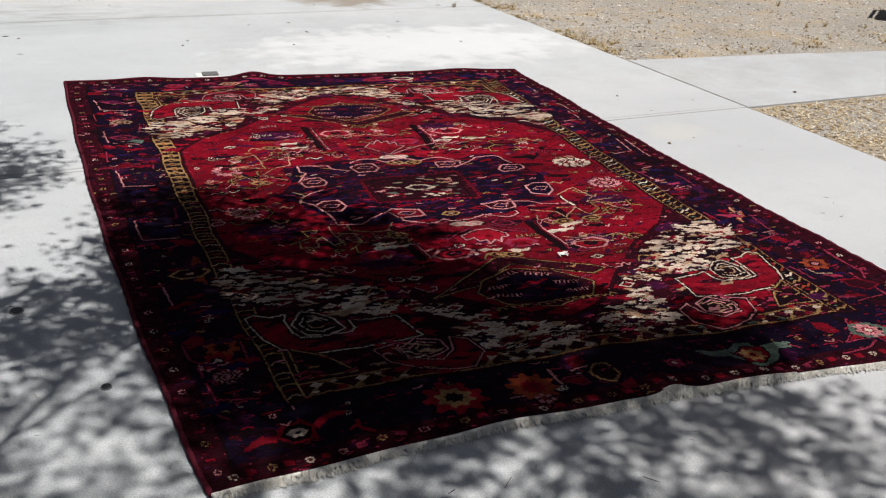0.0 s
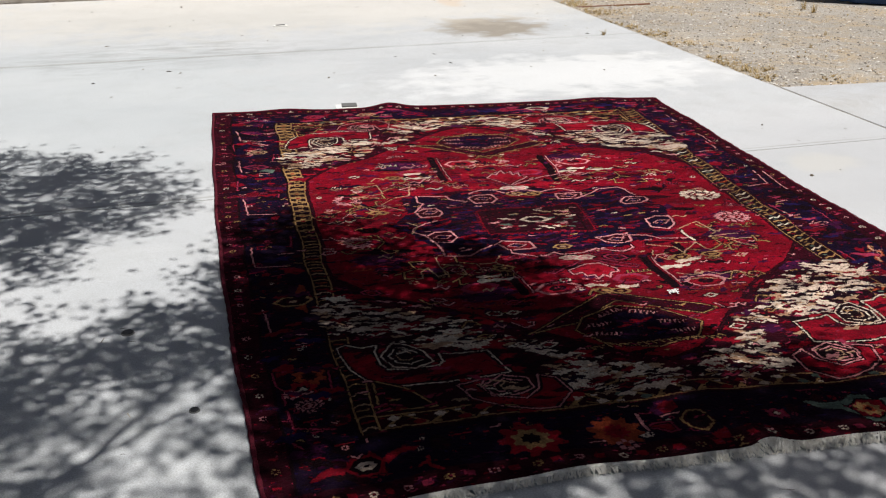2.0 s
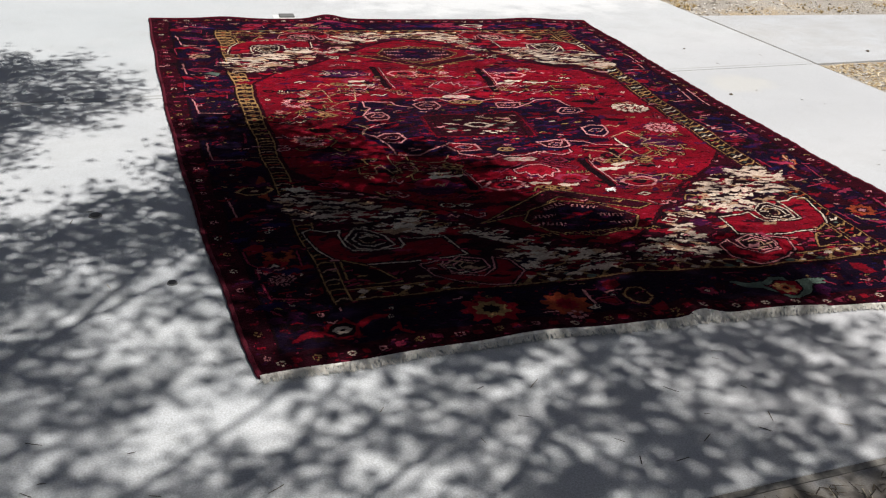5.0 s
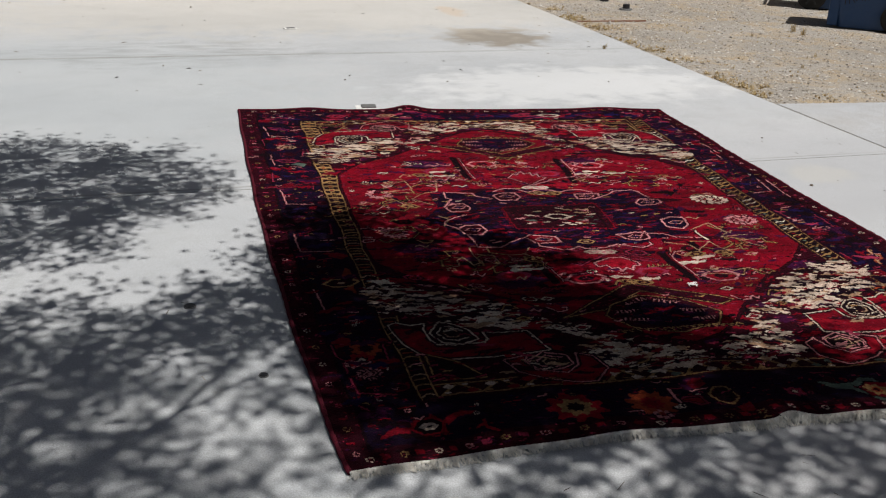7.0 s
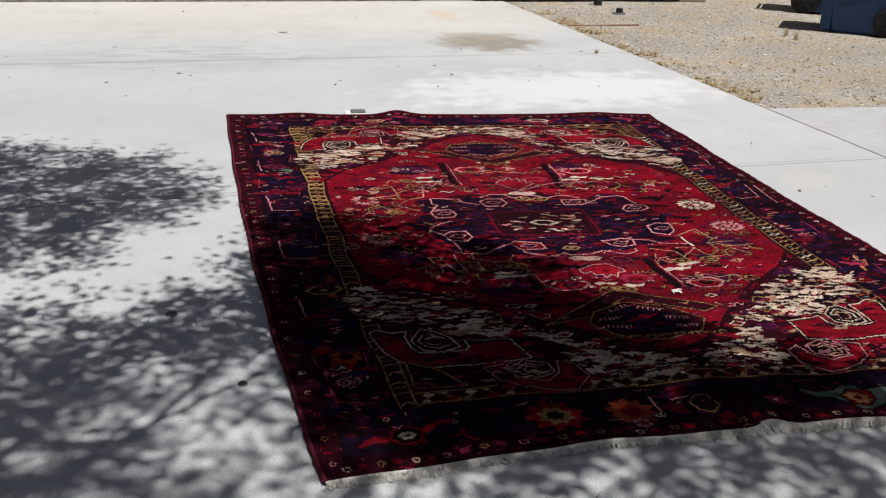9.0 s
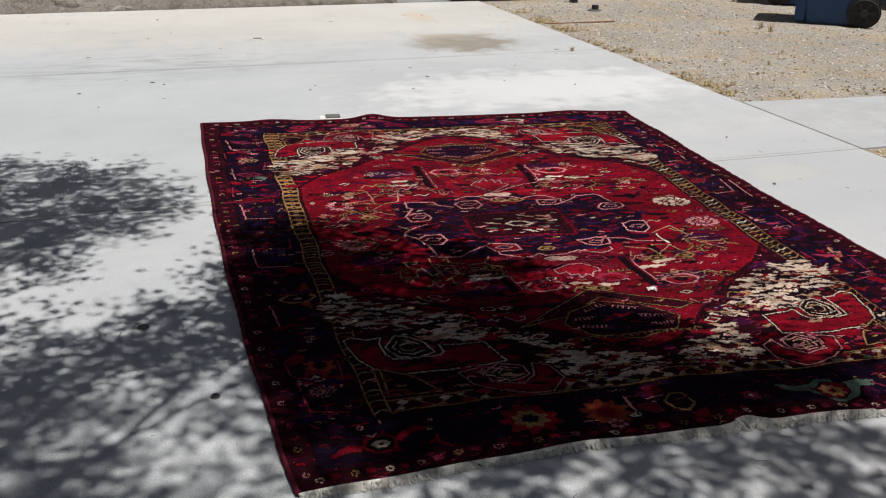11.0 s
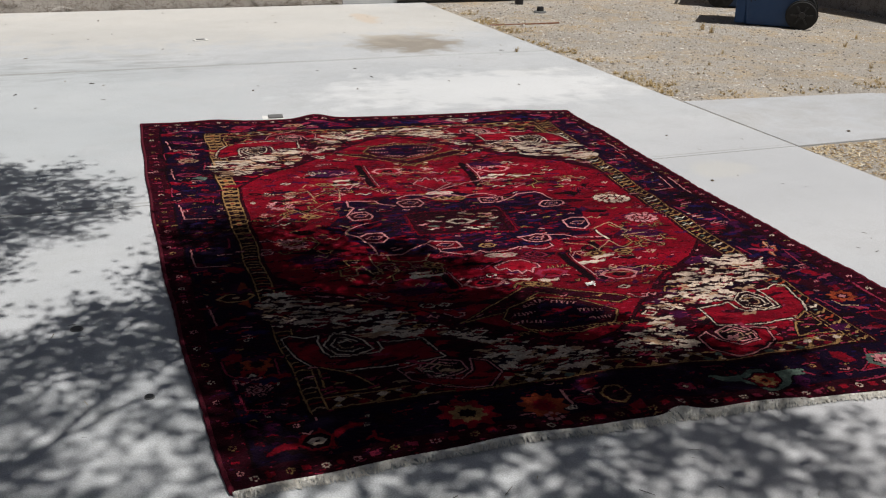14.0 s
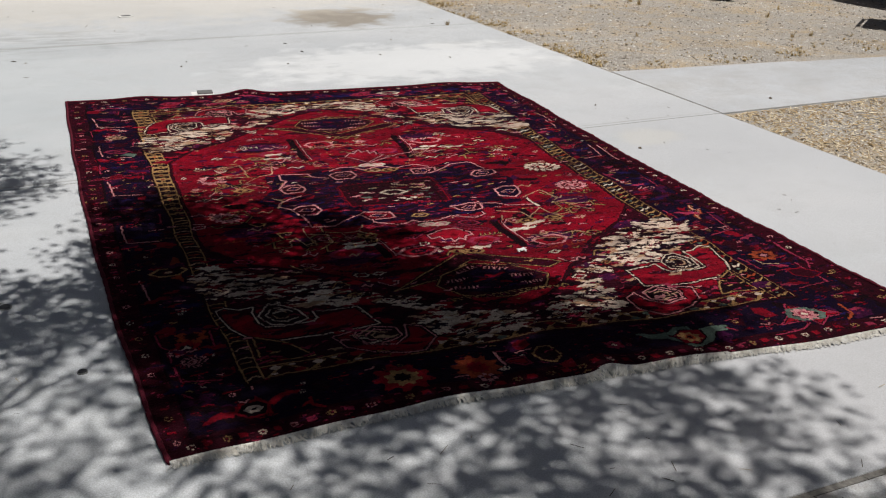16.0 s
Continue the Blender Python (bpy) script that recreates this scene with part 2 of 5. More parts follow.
M_WHITE = plastic("white_paper", (0.75, 0.74, 0.7), 0.8)
M_RUST = plastic("rusty_edging", (0.26, 0.12, 0.07), 0.8)

k = Mat("bark", 0.95)
M_BARK = k.done(k.ramp(k.noise(14, 6, 0.6, k.mapped((1, 1, 0.3))), [(0.3, (0.07, 0.05, 0.035)), (0.7, (0.2, 0.16, 0.12))]), k.noise(20, 6, 0.7, k.mapped((1, 1, 0.3))), 0.8, 0.03)
k = Mat("leaf", 0.6)
M_LEAF = k.done(k.ramp(k.island(), [(0.0, (0.035, 0.07, 0.018)), (1.0, (0.085, 0.13, 0.035))]))

# ---- ground and paving ----
EDGE_X = 3.6
JOINTS = (-4.4, -0.80, 2.545, 6.10, 9.70)


def edge_x(y):
    """The driveway's side runs slightly out of square."""
    return EDGE_X - 0.012 + 0.003 * math.sin(y * 1.7)


def ground_height(x, y):
    return -0.014 + 0.010 * noise.noise((x * 1.3, y * 1.3, 0.2)) + 0.006 * noise.noise((x * 5, y * 5, 3.1))


def build_ground():
    xs = np.unique(np.concatenate([np.linspace(-600, -20, 12), np.linspace(-20, 3.4, 12), np.arange(3.4, 11, 0.09), np.linspace(11, 30, 12), np.linspace(30, 600, 12)]).round(3))
    ys = np.unique(np.concatenate([np.linspace(-600, -20, 12), np.linspace(-20, -2, 8), np.arange(-2, 10.2, 0.09), np.linspace(10.2, 30, 10), np.linspace(30, 600, 12)]).round(3))
    verts = [(x, y, ground_height(x, y) if abs(x) < 20 and abs(y) < 20 else -0.02) for y in ys for x in xs]
    n = len(xs)
    faces = [(j * n + i, j * n + i + 1, (j + 1) * n + i + 1, (j + 1) * n + i) for j in range(len(ys) - 1) for i in range(n - 1)]
    tagged(mesh_part("ground", verts, faces, M_DIRT, smooth=True), "dry beige dirt yard with gravel and sparse straw", "ground", kind="structure")


build_ground()


def slab_mesh(name, x0, x1, y0, y1, material, parent, top=0.0):
    """One cast slab with eased edges; its joints stay open."""
    bm = bmesh.new()
    g = 0.006
    add_box(bm, x0 + g, x1 - g, y0 + g, y1 - g, top - 0.12, top)
    for v in bm.verts:
        for side in (x0 + g, x1 - g):
            if abs(side - EDGE_X) < 0.02 and abs(v.co.x - side) < 1e-4:
                v.co.x += edge_x(v.co.y) - EDGE_X
    up = [e for e in bm.edges if all(v.co.z > top - 0.01 for v in e.verts)]
    bmesh.ops.bevel(bm, geom=up, offset=0.004, segments=2, affect="EDGES", profile=0.5)
    return part(name, bm, material, parent)


driveway = thing("driveway", 0, 0, 0, 0, "pale worn concrete driveway cast in wide slabs", "driveway")
driveway["kind"] = "structure"
for y0, y1 in zip(JOINTS[1:], JOINTS[2:]):
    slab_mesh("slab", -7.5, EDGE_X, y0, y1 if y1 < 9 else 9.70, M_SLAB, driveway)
apron = slab_mesh("slab", -7.5, 9.0, JOINTS[0], JOINTS[1] - 0.010, M_DUSTY, driveway, top=-0.004)
bm = bmesh.new()
for y in JOINTS[1:4]:
    add_box(bm, -7.5, edge_x(y), y - 0.015, y + 0.0068, -0.1, -0.0045)
part("joint_filler", bm, M_JOINT, driveway)

path = thing("pavement", 0, 0, 0, 0, "narrow pale concrete garden path joining the driveway", "path")
path["kind"] = "structure"
for x0, x1 in ((EDGE_X, 5.3), (5.3, 6.9), (6.9, 8.74)):
    paving = slab_mesh("slab", x0 + 0.004, x1, 2.545, 3.865, M_PATH, path, top=0.0 - 0.004 * (x0 - 3.6))
    for v in paving.data.vertices:
        if v.co.y > 3.0:
            v.co.y -= 0.088 * max(0.0, v.co.x - 3.6)
bm = bmesh.new()
add_box(bm, EDGE_X - 0.007, EDGE_X + 0.011, 2.555, 3.855, -0.1, -0.0035)
for v in bm.verts:
    v.co.x += edge_x(v.co.y) - EDGE_X
part("joint_filler", bm, M_JOINT, path)

# ---- walls and gate ----
def stucco_wall(name, x0, x1, y, z0, z1, thick, label, seed):
    """A wall whose face is trowelled into uneven plates."""
    nx, nz = int((x1 - x0) / 0.016), int((z1 - z0) / 0.016)
    verts, faces = [], []
    for j in range(nz + 1):
        for i in range(nx + 1):
            x, z = x0 + (x1 - x0) * i / nx, z0 + (z1 - z0) * j / nz
            d = noise.fractal((x * 2.6 + seed, z * 3.4, seed), 1.0, 2.0, 4)
            rise = min(1.0, max(0.0, (d + 0.06) / 0.2))
            plate = 0.011 * rise * rise * (3 - 2 * rise)
            verts.append((x, y - plate - 0.005 * noise.fractal((x * 9, z * 9, seed), 1.0, 2.0, 3), z))
    w = nx + 1
    for j in range(nz):
        for i in range(nx):
            a = j * w + i
            faces.append((a, a + 1, a + w + 1, a + w))
    n = len(verts)
    verts += [(x0, y + thick, z0), (x1, y + thick, z0), (x1, y + thick, z1), (x0, y + thick, z1)]
    c0, c1, c2, c3 = 0, nx, nz * w + nx, nz * w
    faces += [(n + 1, n, n + 3, n + 2), (c3, c2, n + 2, n + 3), (c0, n, n + 1, c1), (c0, c3, n + 3, n), (c1, n + 1, n + 2, c2)]
    return tagged(mesh_part(name, verts, faces, M_STUCCO), label, "wall", kind="structure")


stucco_wall("wall_north", -7.5, 2.50, 9.72, -0.02, 1.8, 0.2, "rough grey-beige stuccoed garden wall behind the driveway", 1.7)
stucco_wall("wall_north_east", 3.22, 6.16, 9.66, 0.085, 1.8, 0.2, "rough stuccoed garden wall on a recessed footing", 5.1)
bm = bmesh.new()
add_box(bm, 2.503, 3.217, 9.70, 9.92, -0.02, 1.8, 0.006)
tagged(part("wall_panel", bm, M_PATCH), "smooth grey rendered panel set in the stucco wall", "wall", kind="structure")
bm = bmesh.new()
add_box(bm, 3.22, 6.16, 9.75, 9.9, -0.1, 0.084)
tagged(part("wall_footing", bm, M_FOOT), "recessed concrete footing, coloured dark for the shade under the wall", "footing", kind="structure")
stucco_wall("wall_north_far", 7.86, 8.77, 9.95, -0.02, 1.8, 0.2, "plain stuccoed garden wall past the gate", 8.3)

wall_east = stucco_wall("wall_east", 0.0, 12.2, 0.0, -0.05, 1.8, 0.2, "rough stuccoed garden wall behind the bins, its face shaded", 3.3)
wall_east.matrix_basis = pose(8.80, 10.16, 0, 0, 0, -90)

for x0, x1 in ((6.2, 6.5), (7.66, 7.84)):
    gate_post = thing("gate_post", (x0 + x1) / 2, 10.0, -0.02, 0, "square beige-grey painted timber gate post", "gate post", "gate posts")
    bm = bmesh.new()
    w = (x1 - x0) / 2
    add_box(bm, -w, w, -0.08, 0.08, 0, 1.85, 0.008)
    part("post", bm, M_WOOD, gate_post)
    bm = bmesh.new()
    add_box(bm, -w - 0.012, w + 0.012, -0.1, 0.1, 0, 0.075, 0.008)
    part("plinth", bm, M_WOOD, gate_post)
gate = thing("gate", 6.5, 10.0, 0.05, 0, "weathered grey timber plank gate between two posts", "gate")
plank_mesh = None
for i in range(8):
    if plank_mesh is None:
        bm = bmesh.new()
        add_box(bm, 0.0, 0.128, -0.012, 0.012, 0, 1.7, 0.006)
        plank = part("plank", bm, M_WOOD, gate)
        plank_mesh = plank.data
    else:
        plank = new("plank", plank_mesh)
        plank.parent = gate
    plank.location = (0.03 + i * 0.1385, 0, 0.0)
for z in (0.0, 1.5):
    bm = bmesh.new()
    add_box(bm, 0.015, 1.145, -0.034, -0.013, z, z + 0.045, 0.004)
    part("rail", bm, M_WOOD, gate)
bm = bmesh.new()
add_box(bm, -0.14, 0.22, -0.05, 0.05, 0, 0.045, 0.01)
block = part("timber_block", bm, M_WOOD)
block.matrix_basis = pose(6.28, 9.72, -0.02, 0, 0, -14)
tagged(block, "short weathered timber offcut lying by the gate post", "timber")


# ---- wheeled bins ----
def tapered_shell(bm, w0, d0, w1, d1, z0, z1, r=0.05, steps=4):
    """Rounded-corner box that widens upward."""
    def ring(w, d, z):
        out = []
        for sx, sy, a0 in ((1, 1, 0), (-1, 1, 90), (-1, -1, 180), (1, -1, 270)):
            for s in range(steps + 1):
                a = radians(a0 + 90 * s / steps)
                out.append(bm.verts.new((sx * (w / 2 - r) + r * math.cos(a), sy * (d / 2 - r) + r * math.sin(a), z)))
        return out
    a, b = ring(w0, d0, z0), ring(w1, d1, z1)
    n = len(a)
    for i in range(n):
        bm.faces.new((a[i], a[(i + 1) % n], b[(i + 1) % n], b[i]))
    bm.faces.new(a[::-1])
    bm.faces.new(b)


def wheel_of(bin_ob, x, y):
    m = Matrix.Translation((x, y, 0.15)) @ Euler((0, radians(90), 0)).to_matrix().to_4x4()
    bm = bmesh.new()
    bmesh.ops.create_cone(bm, cap_ends=True, segments=28, radius1=0.15, radius2=0.15, depth=0.075, matrix=m)
    bmesh.ops.bevel(bm, geom=[e for e in bm.edges if len(e.link_faces) == 2 and e.calc_face_angle() > 1], offset=0.018, segments=3, affect="EDGES")
    wheel = part("wheel", bm, M_RUBBER, bin_ob)
    side = 1 if x > 0 else -1
    bm = bmesh.new()
    add_cyl(bm, 0.035, 0.03, 0.02, Matrix.Translation((x + side * 0.045, y, 0.15)) @ Euler((0, radians(90), 0)).to_matrix().to_4x4(), 16)
    part("hub", bm, M_BLACK, wheel)
    for s in range(6):
        mm = Matrix.Translation((x + side * 0.040, y, 0.15)) @ Euler((s * math.tau / 6, 0, 0)).to_matrix().to_4x4() @ Matrix.Translation((0, 0.065, 0)) @ Matrix.Diagonal((0.012, 0.075, 0.018, 1))
        bm = bmesh.new()
        bmesh.ops.create_cube(bm, size=1.0, matrix=mm)
        part("spoke", bm, M_BLACK, wheel)


def wheeled_bin(x, y, rz, material, label):
    """A tall two-wheeled household bin; its wheels and handle are at +y."""
    b = thing("wheeled_bin", x, y, -0.016, rz, label, "bin", "wheeled bins")
    b.scale = (1.15, 1.18, 1.1)
    bm = bmesh.new()
    tapered_shell(bm, 0.50, 0.52, 0.60, 0.74, 0.02, 0.98, 0.07, 5)
    body = part("body", bm, material, b)
    bm = bmesh.new()
    tapered_shell(bm, 0.64, 0.79, 0.63, 0.78, 0.955, 0.985, 0.07, 5)
    part("rim", bm, material, b)
    bm = bmesh.new()
    tapered_shell(bm, 0.65, 0.82, 0.55, 0.66, 0.99, 1.065, 0.07, 5)
    part("lid", bm, material, b)
    for sx in (-1, 1):
        bm = bmesh.new()
        add_box(bm, sx * 0.235 - 0.022, sx * 0.235 + 0.022, -0.345, -0.25, 0.03, 0.9, 0.012)
        part("rib", bm, material, b)
        wheel_of(b, sx * 0.285, 0.27)
        bm = bmesh.new()
        add_box(bm, sx * 0.24 - 0.02, sx * 0.24 + 0.02, 0.36, 0.47, 0.93, 0.98, 0.01)
        part("handle_bracket", bm, material, b)
    bm = bmesh.new()
    add_cyl(bm, 0.016, 0.016, 0.52, Matrix.Translation((0, 0.455, 0.955)) @ Euler((0, radians(90), 0)).to_matrix().to_4x4(), 14)
    part("handle", bm, material, b)
    bm = bmesh.new()
    add_cyl(bm, 0.012, 0.012, 0.56, Matrix.Translation((0, 0.27, 0.15)) @ Euler((0, radians(90), 0)).to_matrix().to_4x4(), 10)
    part("axle", bm, M_BLACK, b)
    return b


blue_a = wheeled_bin(7.0, 7.16, -130, M_BLUE, "scuffed blue plastic wheeled bin with scrawled marks")
blue_b = wheeled_bin(7.72, 8.62, 53, M_BLUE, "blue plastic wheeled bin standing before the gate")
black_a = wheeled_bin(8.02, 4.37, 37, M_BLACK, "black plastic wheeled bin beside the garden path")


# ---- the shading tree behind the camera ----
def build_tree():
    rng = random.Random(11)
    tree = thing("tree", -2.9, -1.9, -0.02, 0, "broad leafy tree whose crown shades the rug", "tree")
    base = Vector((-2.9, -1.9, -0.02))
    drop = Vector((TO_SUN.x / TO_SUN.z, TO_SUN.y / TO_SUN.z, 0))

    def lifted(sx, sy, h):
        return Vector((sx, sy, 0)) + drop * h + Vector((0, 0, h))

    # crown masses: where their shade falls, its half-widths, height, and leaf density
    masses = CROWN
    crotch = base + Vector((0.1, -0.3, 2.3))
    bm = bmesh.new()
    pts = [base + (crotch - base) * f + Vector((0.06 * math.sin(5 * f), 0, 0)) for f in (0, 0.15, 0.4, 0.7, 1.0)]
    add_tube(bm, pts, [0.24, 0.18, 0.155, 0.14, 0.13], 12)
    trunk = part("trunk", bm, M_BARK, None, smooth=True)
    # three boughs carry the limbs
    boughs = []
    for sx, sy, h in ((-1.9, 1.6, 3.6), (-0.9, 0.35, 3.4), (0.0, -0.75, 3.2)):
        tip = lifted(sx, sy, h)
        mid = (crotch + tip) / 2 + Vector((0, 0, 0.3))
        bm = bmesh.new()
        add_tube(bm, [crotch * (1 - f) ** 2 + mid * 2 * f * (1 - f) + tip * f * f for f in (0, 0.2, 0.4, 0.6, 0.8, 1.0)], [0.055, 0.038, 0.027, 0.020, 0.016, 0.012], 8)
        part("bough", bm, M_BARK, None, smooth=True).parent = trunk
        boughs.append((tip, mid))
    verts, faces = [], []

    def leaf(p, size):
        d = Vector((rng.gauss(0, 1), rng.gauss(0, 1), rng.gauss(0, 0.6))).normalized()
        s = d.cross(Vector((rng.gauss(0, 1), rng.gauss(0, 1), rng.gauss(0, 1)))).normalized() * size * 0.26
        n = len(verts)
        verts.extend([tuple(p), tuple(p + d * size * 0.5 + s), tuple(p + d * size), tuple(p + d * size * 0.5 - s)])
        faces.append((n, n + 1, n + 2, n + 3))

    for sx, sy, rx, ry, h, density in masses:
        h += -0.6 if sy > 1 else 0.8
        end = lifted(sx, sy, h)
        bm = bmesh.new()
        tip, bend = min(boughs, key=lambda p: (p[0] - end).length)
        f = rng.uniform(0.35, 1.0)
        root = crotch * (1 - f) ** 2 + bend * 2 * f * (1 - f) + tip * f * f
        mid = root + (end - root) * 0.5 + Vector((rng.uniform(-0.2, 0.2), rng.uniform(-0.2, 0.2), 0.25))
        limb = [root * (1 - f) ** 2 + mid * 2 * f * (1 - f) + end * f * f for f in (0, 0.2, 0.4, 0.6, 0.8, 1.0)]
        add_tube(bm, limb, [0.014, 0.012, 0.010, 0.008, 0.006, 0.004], 7)
        sprays = int(math.pi * rx * ry * density)
        for s in range(sprays):
            a, r = rng.uniform(0, math.tau), math.sqrt(rng.random())
            if r > 0.8 and rng.random() < 0.35:
                r *= 1.12
            hh = h + rng.uniform(-0.4, 0.4)
            tip = lifted(sx + rx * r * math.cos(a), sy + ry * r * math.sin(a), hh)
            start = limb[4] if r < 0.75 else limb[5]
            if s % 4 == 0:
                bend = (start + tip) / 2 + Vector((0, 0, rng.uniform(-0.1, 0.12)))
                add_tube(bm, [start, bend, tip], [0.006, 0.004, 0.002], 4)
            way = Vector((rng.gauss(0, 1), rng.gauss(0, 1), rng.gauss(0, 0.4))).normalized()
            for q in range(46):
                f = rng.gauss(0, 0.11)
                leaf(tip + way * f + Vector((rng.gauss(0, 0.045), rng.gauss(0, 0.045), rng.gauss(0, 0.05))), rng.uniform(0.035, 0.068))
        part("limb", bm, M_BARK, None, smooth=True).parent = trunk
    crown = mesh_part("crown", verts, faces, M_LEAF)
    crown["kind"] = "stuff"
    for o in (trunk, crown):
        o.parent = tree
        o.matrix_parent_inverse = tree.matrix_basis.inverted()


CROWN = [
    (-1.75, 2.8, 0.8, 0.85, 4.3, 100), (-0.95, 2.75, 0.40, 0.55, 4.4, 76), (-2.7, 1.9, 0.9, 0.9, 4.2, 50),
    (-1.05, 1.12, 0.60, 0.36, 4.0, 72), (-1.45, 0.5, 0.6, 0.6, 3.9, 104), (-0.14, 1.62, 0.30, 0.62, 4.0, 120),
    (-0.55, 1.3, 0.25, 0.35, 4.0, 50), (-1.35, 1.95, 0.38, 0.34, 4.1, 50), (-0.72, 2.95, 0.22, 0.16, 4.2, 50),
    (0.16, 1.06, 0.60, 0.74, 3.8, 185), (0.28, 0.47, 0.84, 0.50, 3.7, 145), (0.80, 0.14, 0.66, 0.34, 3.6, 84), (1.35, 0.14, 0.42, 0.14, 3.6, 80),
    (0.74, 0.74, 0.30, 0.22, 3.7, 90), (1.22, 0.34, 0.26, 0.12, 3.6, 70),
    (1.02, -0.45, 0.56, 0.32, 3.5, 70), (0.08, -0.42, 0.66, 0.40, 3.6, 66), (-1.12, -0.30, 0.58, 0.45, 3.8, 70),
    (0.5, -1.05, 0.85, 0.42, 3.5, 96), (-1.1, -1.5, 0.9, 0.5, 3.6, 46), (-2.3, -0.4, 0.8, 0.9, 3.8, 46),
    (-0.62, 0.85, 0.26, 0.26, 3.9, 60), (-0.75, 0.1, 0.3, 0.3, 3.9, 34),
]
build_tree()

# ---- the knotted rug ----
RUG = ((-0.417, -0.018), (2.370, -0.165), (2.562, 3.765), (-0.338, 4.18))
NU, NV = 800, 1144
RED, NAVY, WINE, CREAM, GOLD, PINK, DARK, GREEN, ORANGE, PURPLE, SCARLET, BLUE, ROSE, SAND = range(14)
DYES = ((0.195, 0.0022, 0.0105), (0.0026, 0.0018, 0.0115), (0.026, 0.0012, 0.005), (0.74, 0.56, 0.44), (0.36, 0.20, 0.08),
        (0.66, 0.25, 0.26), (0.003, 0.0014, 0.0024), (0.11, 0.155, 0.125), (0.33, 0.055, 0.02), (0.046, 0.005, 0.034),
        (0.29, 0.0045, 0.015), (0.010, 0.007, 0.052), (0.30, 0.026, 0.062), (0.46, 0.28, 0.17))


class Loom:
    """Knots a design row by row into a grid of dye numbers; places are fractions of width and length."""

    def __init__(self):
        self.g = np.full((NV, NU), NAVY, dtype=np.int8)
        self.rng = random.Random(5)
        self.inner = {}

    def rect(self, u0, u1, v0, v1, dye):
        self.g[max(0, round(v0 * NV)):max(0, round(v1 * NV)), max(0, round(u0 * NU)):max(0, round(u1 * NU))] = dye

    def window(self, pts, pad):
        us, vs = [p[0] * NU for p in pts], [p[1] * NV for p in pts]
        i0, i1 = max(0, int(min(us) - pad)), min(NU, int(max(us) + pad) + 2)
        j0, j1 = max(0, int(min(vs) - pad)), min(NV, int(max(vs) + pad) + 2)
        if i1 <= i0 or j1 <= j0:
            return None
        x, y = np.meshgrid(np.arange(i0, i1) + 0.5, np.arange(j0, j1) + 0.5)
        return slice(j0, j1), slice(i0, i1), x, y, us, vs

    def inside(self, w):
        _, _, x, y, us, vs = w
        hit = np.zeros(x.shape, bool)
        n = len(us)
        for a in range(n):
            b = (a + 1) % n
            cross = (vs[a] > y) != (vs[b] > y)
            with np.errstate(divide="ignore", invalid="ignore"):
                xi = (us[b] - us[a]) * (y - vs[a]) / ((vs[b] - vs[a]) or 1e-9) + us[a]
            hit ^= cross & (x < xi)
        return hit

    def poly(self, pts, dye, edge=None, width=2.2):
        w = self.window(pts, 1)
        if w:
            self.g[w[0], w[1]][self.inside(w)] = dye
        if edge is not None:
            self.line(pts + pts[:1], edge, width)

    def line(self, pts, dye, width=2.0):
        """A knotted line; pale ones are outlined in dark wool."""
        if dye in (CREAM, PINK, GOLD, ROSE) and width < 4:
            self.stroke(pts, DARK if self.rng.random() < 0.7 else WINE, width + 2.6)
        self.stroke(pts, dye, width)

    def stroke(self, pts, dye, width):
        for a, b in zip(pts, pts[1:]):
            w = self.window((a, b), width + 1)
            if not w:
                continue
            _, _, x, y, us, vs = w
            dx, dy = us[1] - us[0], vs[1] - vs[0]
            f = np.clip(((x - us[0]) * dx + (y - vs[0]) * dy) / (dx * dx + dy * dy + 1e-9), 0, 1)
            self.g[w[0], w[1]][np.hypot(x - us[0] - f * dx, y - vs[0] - f * dy) <= width / 2] = dye

    def shape(self, u, v, r, unit, dye, edge=None, turn=0.0, width=2.0, stretch=1.0):
        """A motif given in its own units, set at u, v with the radius r in fractions of the width."""
        c, s = math.cos(turn), math.sin(turn)
        pts = [(u + r * (c * x * stretch - s * y), v + r * (s * x * stretch + c * y) * NU / NV) for x, y in unit]
        self.poly(pts, dye, edge, width)

    def hexagon(self, u, v, r, dyes, turn=0.0, stretch=1.4):
        unit = [(-1, 0), (-0.5, 0.7), (0.5, 0.7), (1, 0), (0.5, -0.7), (-0.5, -0.7)]
        for k, dye in enumerate(dyes):
            self.shape(u, v, r * (1 - k / len(dyes)), unit, dye, None, turn, stretch=stretch)

    def rosette(self, u, v, r, petals, dye, heart, gap=WINE):
        unit = []
        for k in range(petals * 4):
            a = k * math.tau / (petals * 4)
            q = 1.0 if k % 4 in (1, 2) else 0.76
            unit.append((q * math.cos(a), q * math.sin(a)))
        self.shape(u, v, r, unit, dye)
        self.shape(u, v, r * 0.5, unit, gap)
        self.shape(u, v, r * 0.3, [(-1, 0), (0, 1), (1, 0), (0, -1)], heart)

    def sprig(self, u, v, r, dye, heart=None):
        """A little four-petalled filling flower."""
        q, p = r * 0.55, r * 0.55 * NU / NV
        for dx, dy in ((-1, 0.6), (1, 0.6), (-1, -0.6), (1, -0.6), (0, 1.15), (0, -1.15)):
            self.rect(u + (dx - 0.42) * q, u + (dx + 0.42) * q, v + (dy - 0.4) * p, v + (dy + 0.4) * p, dye)
        if heart is not None:
            self.rect(u - q * 0.35, u + q * 0.35, v - p * 0.3, v + p * 0.3, heart)

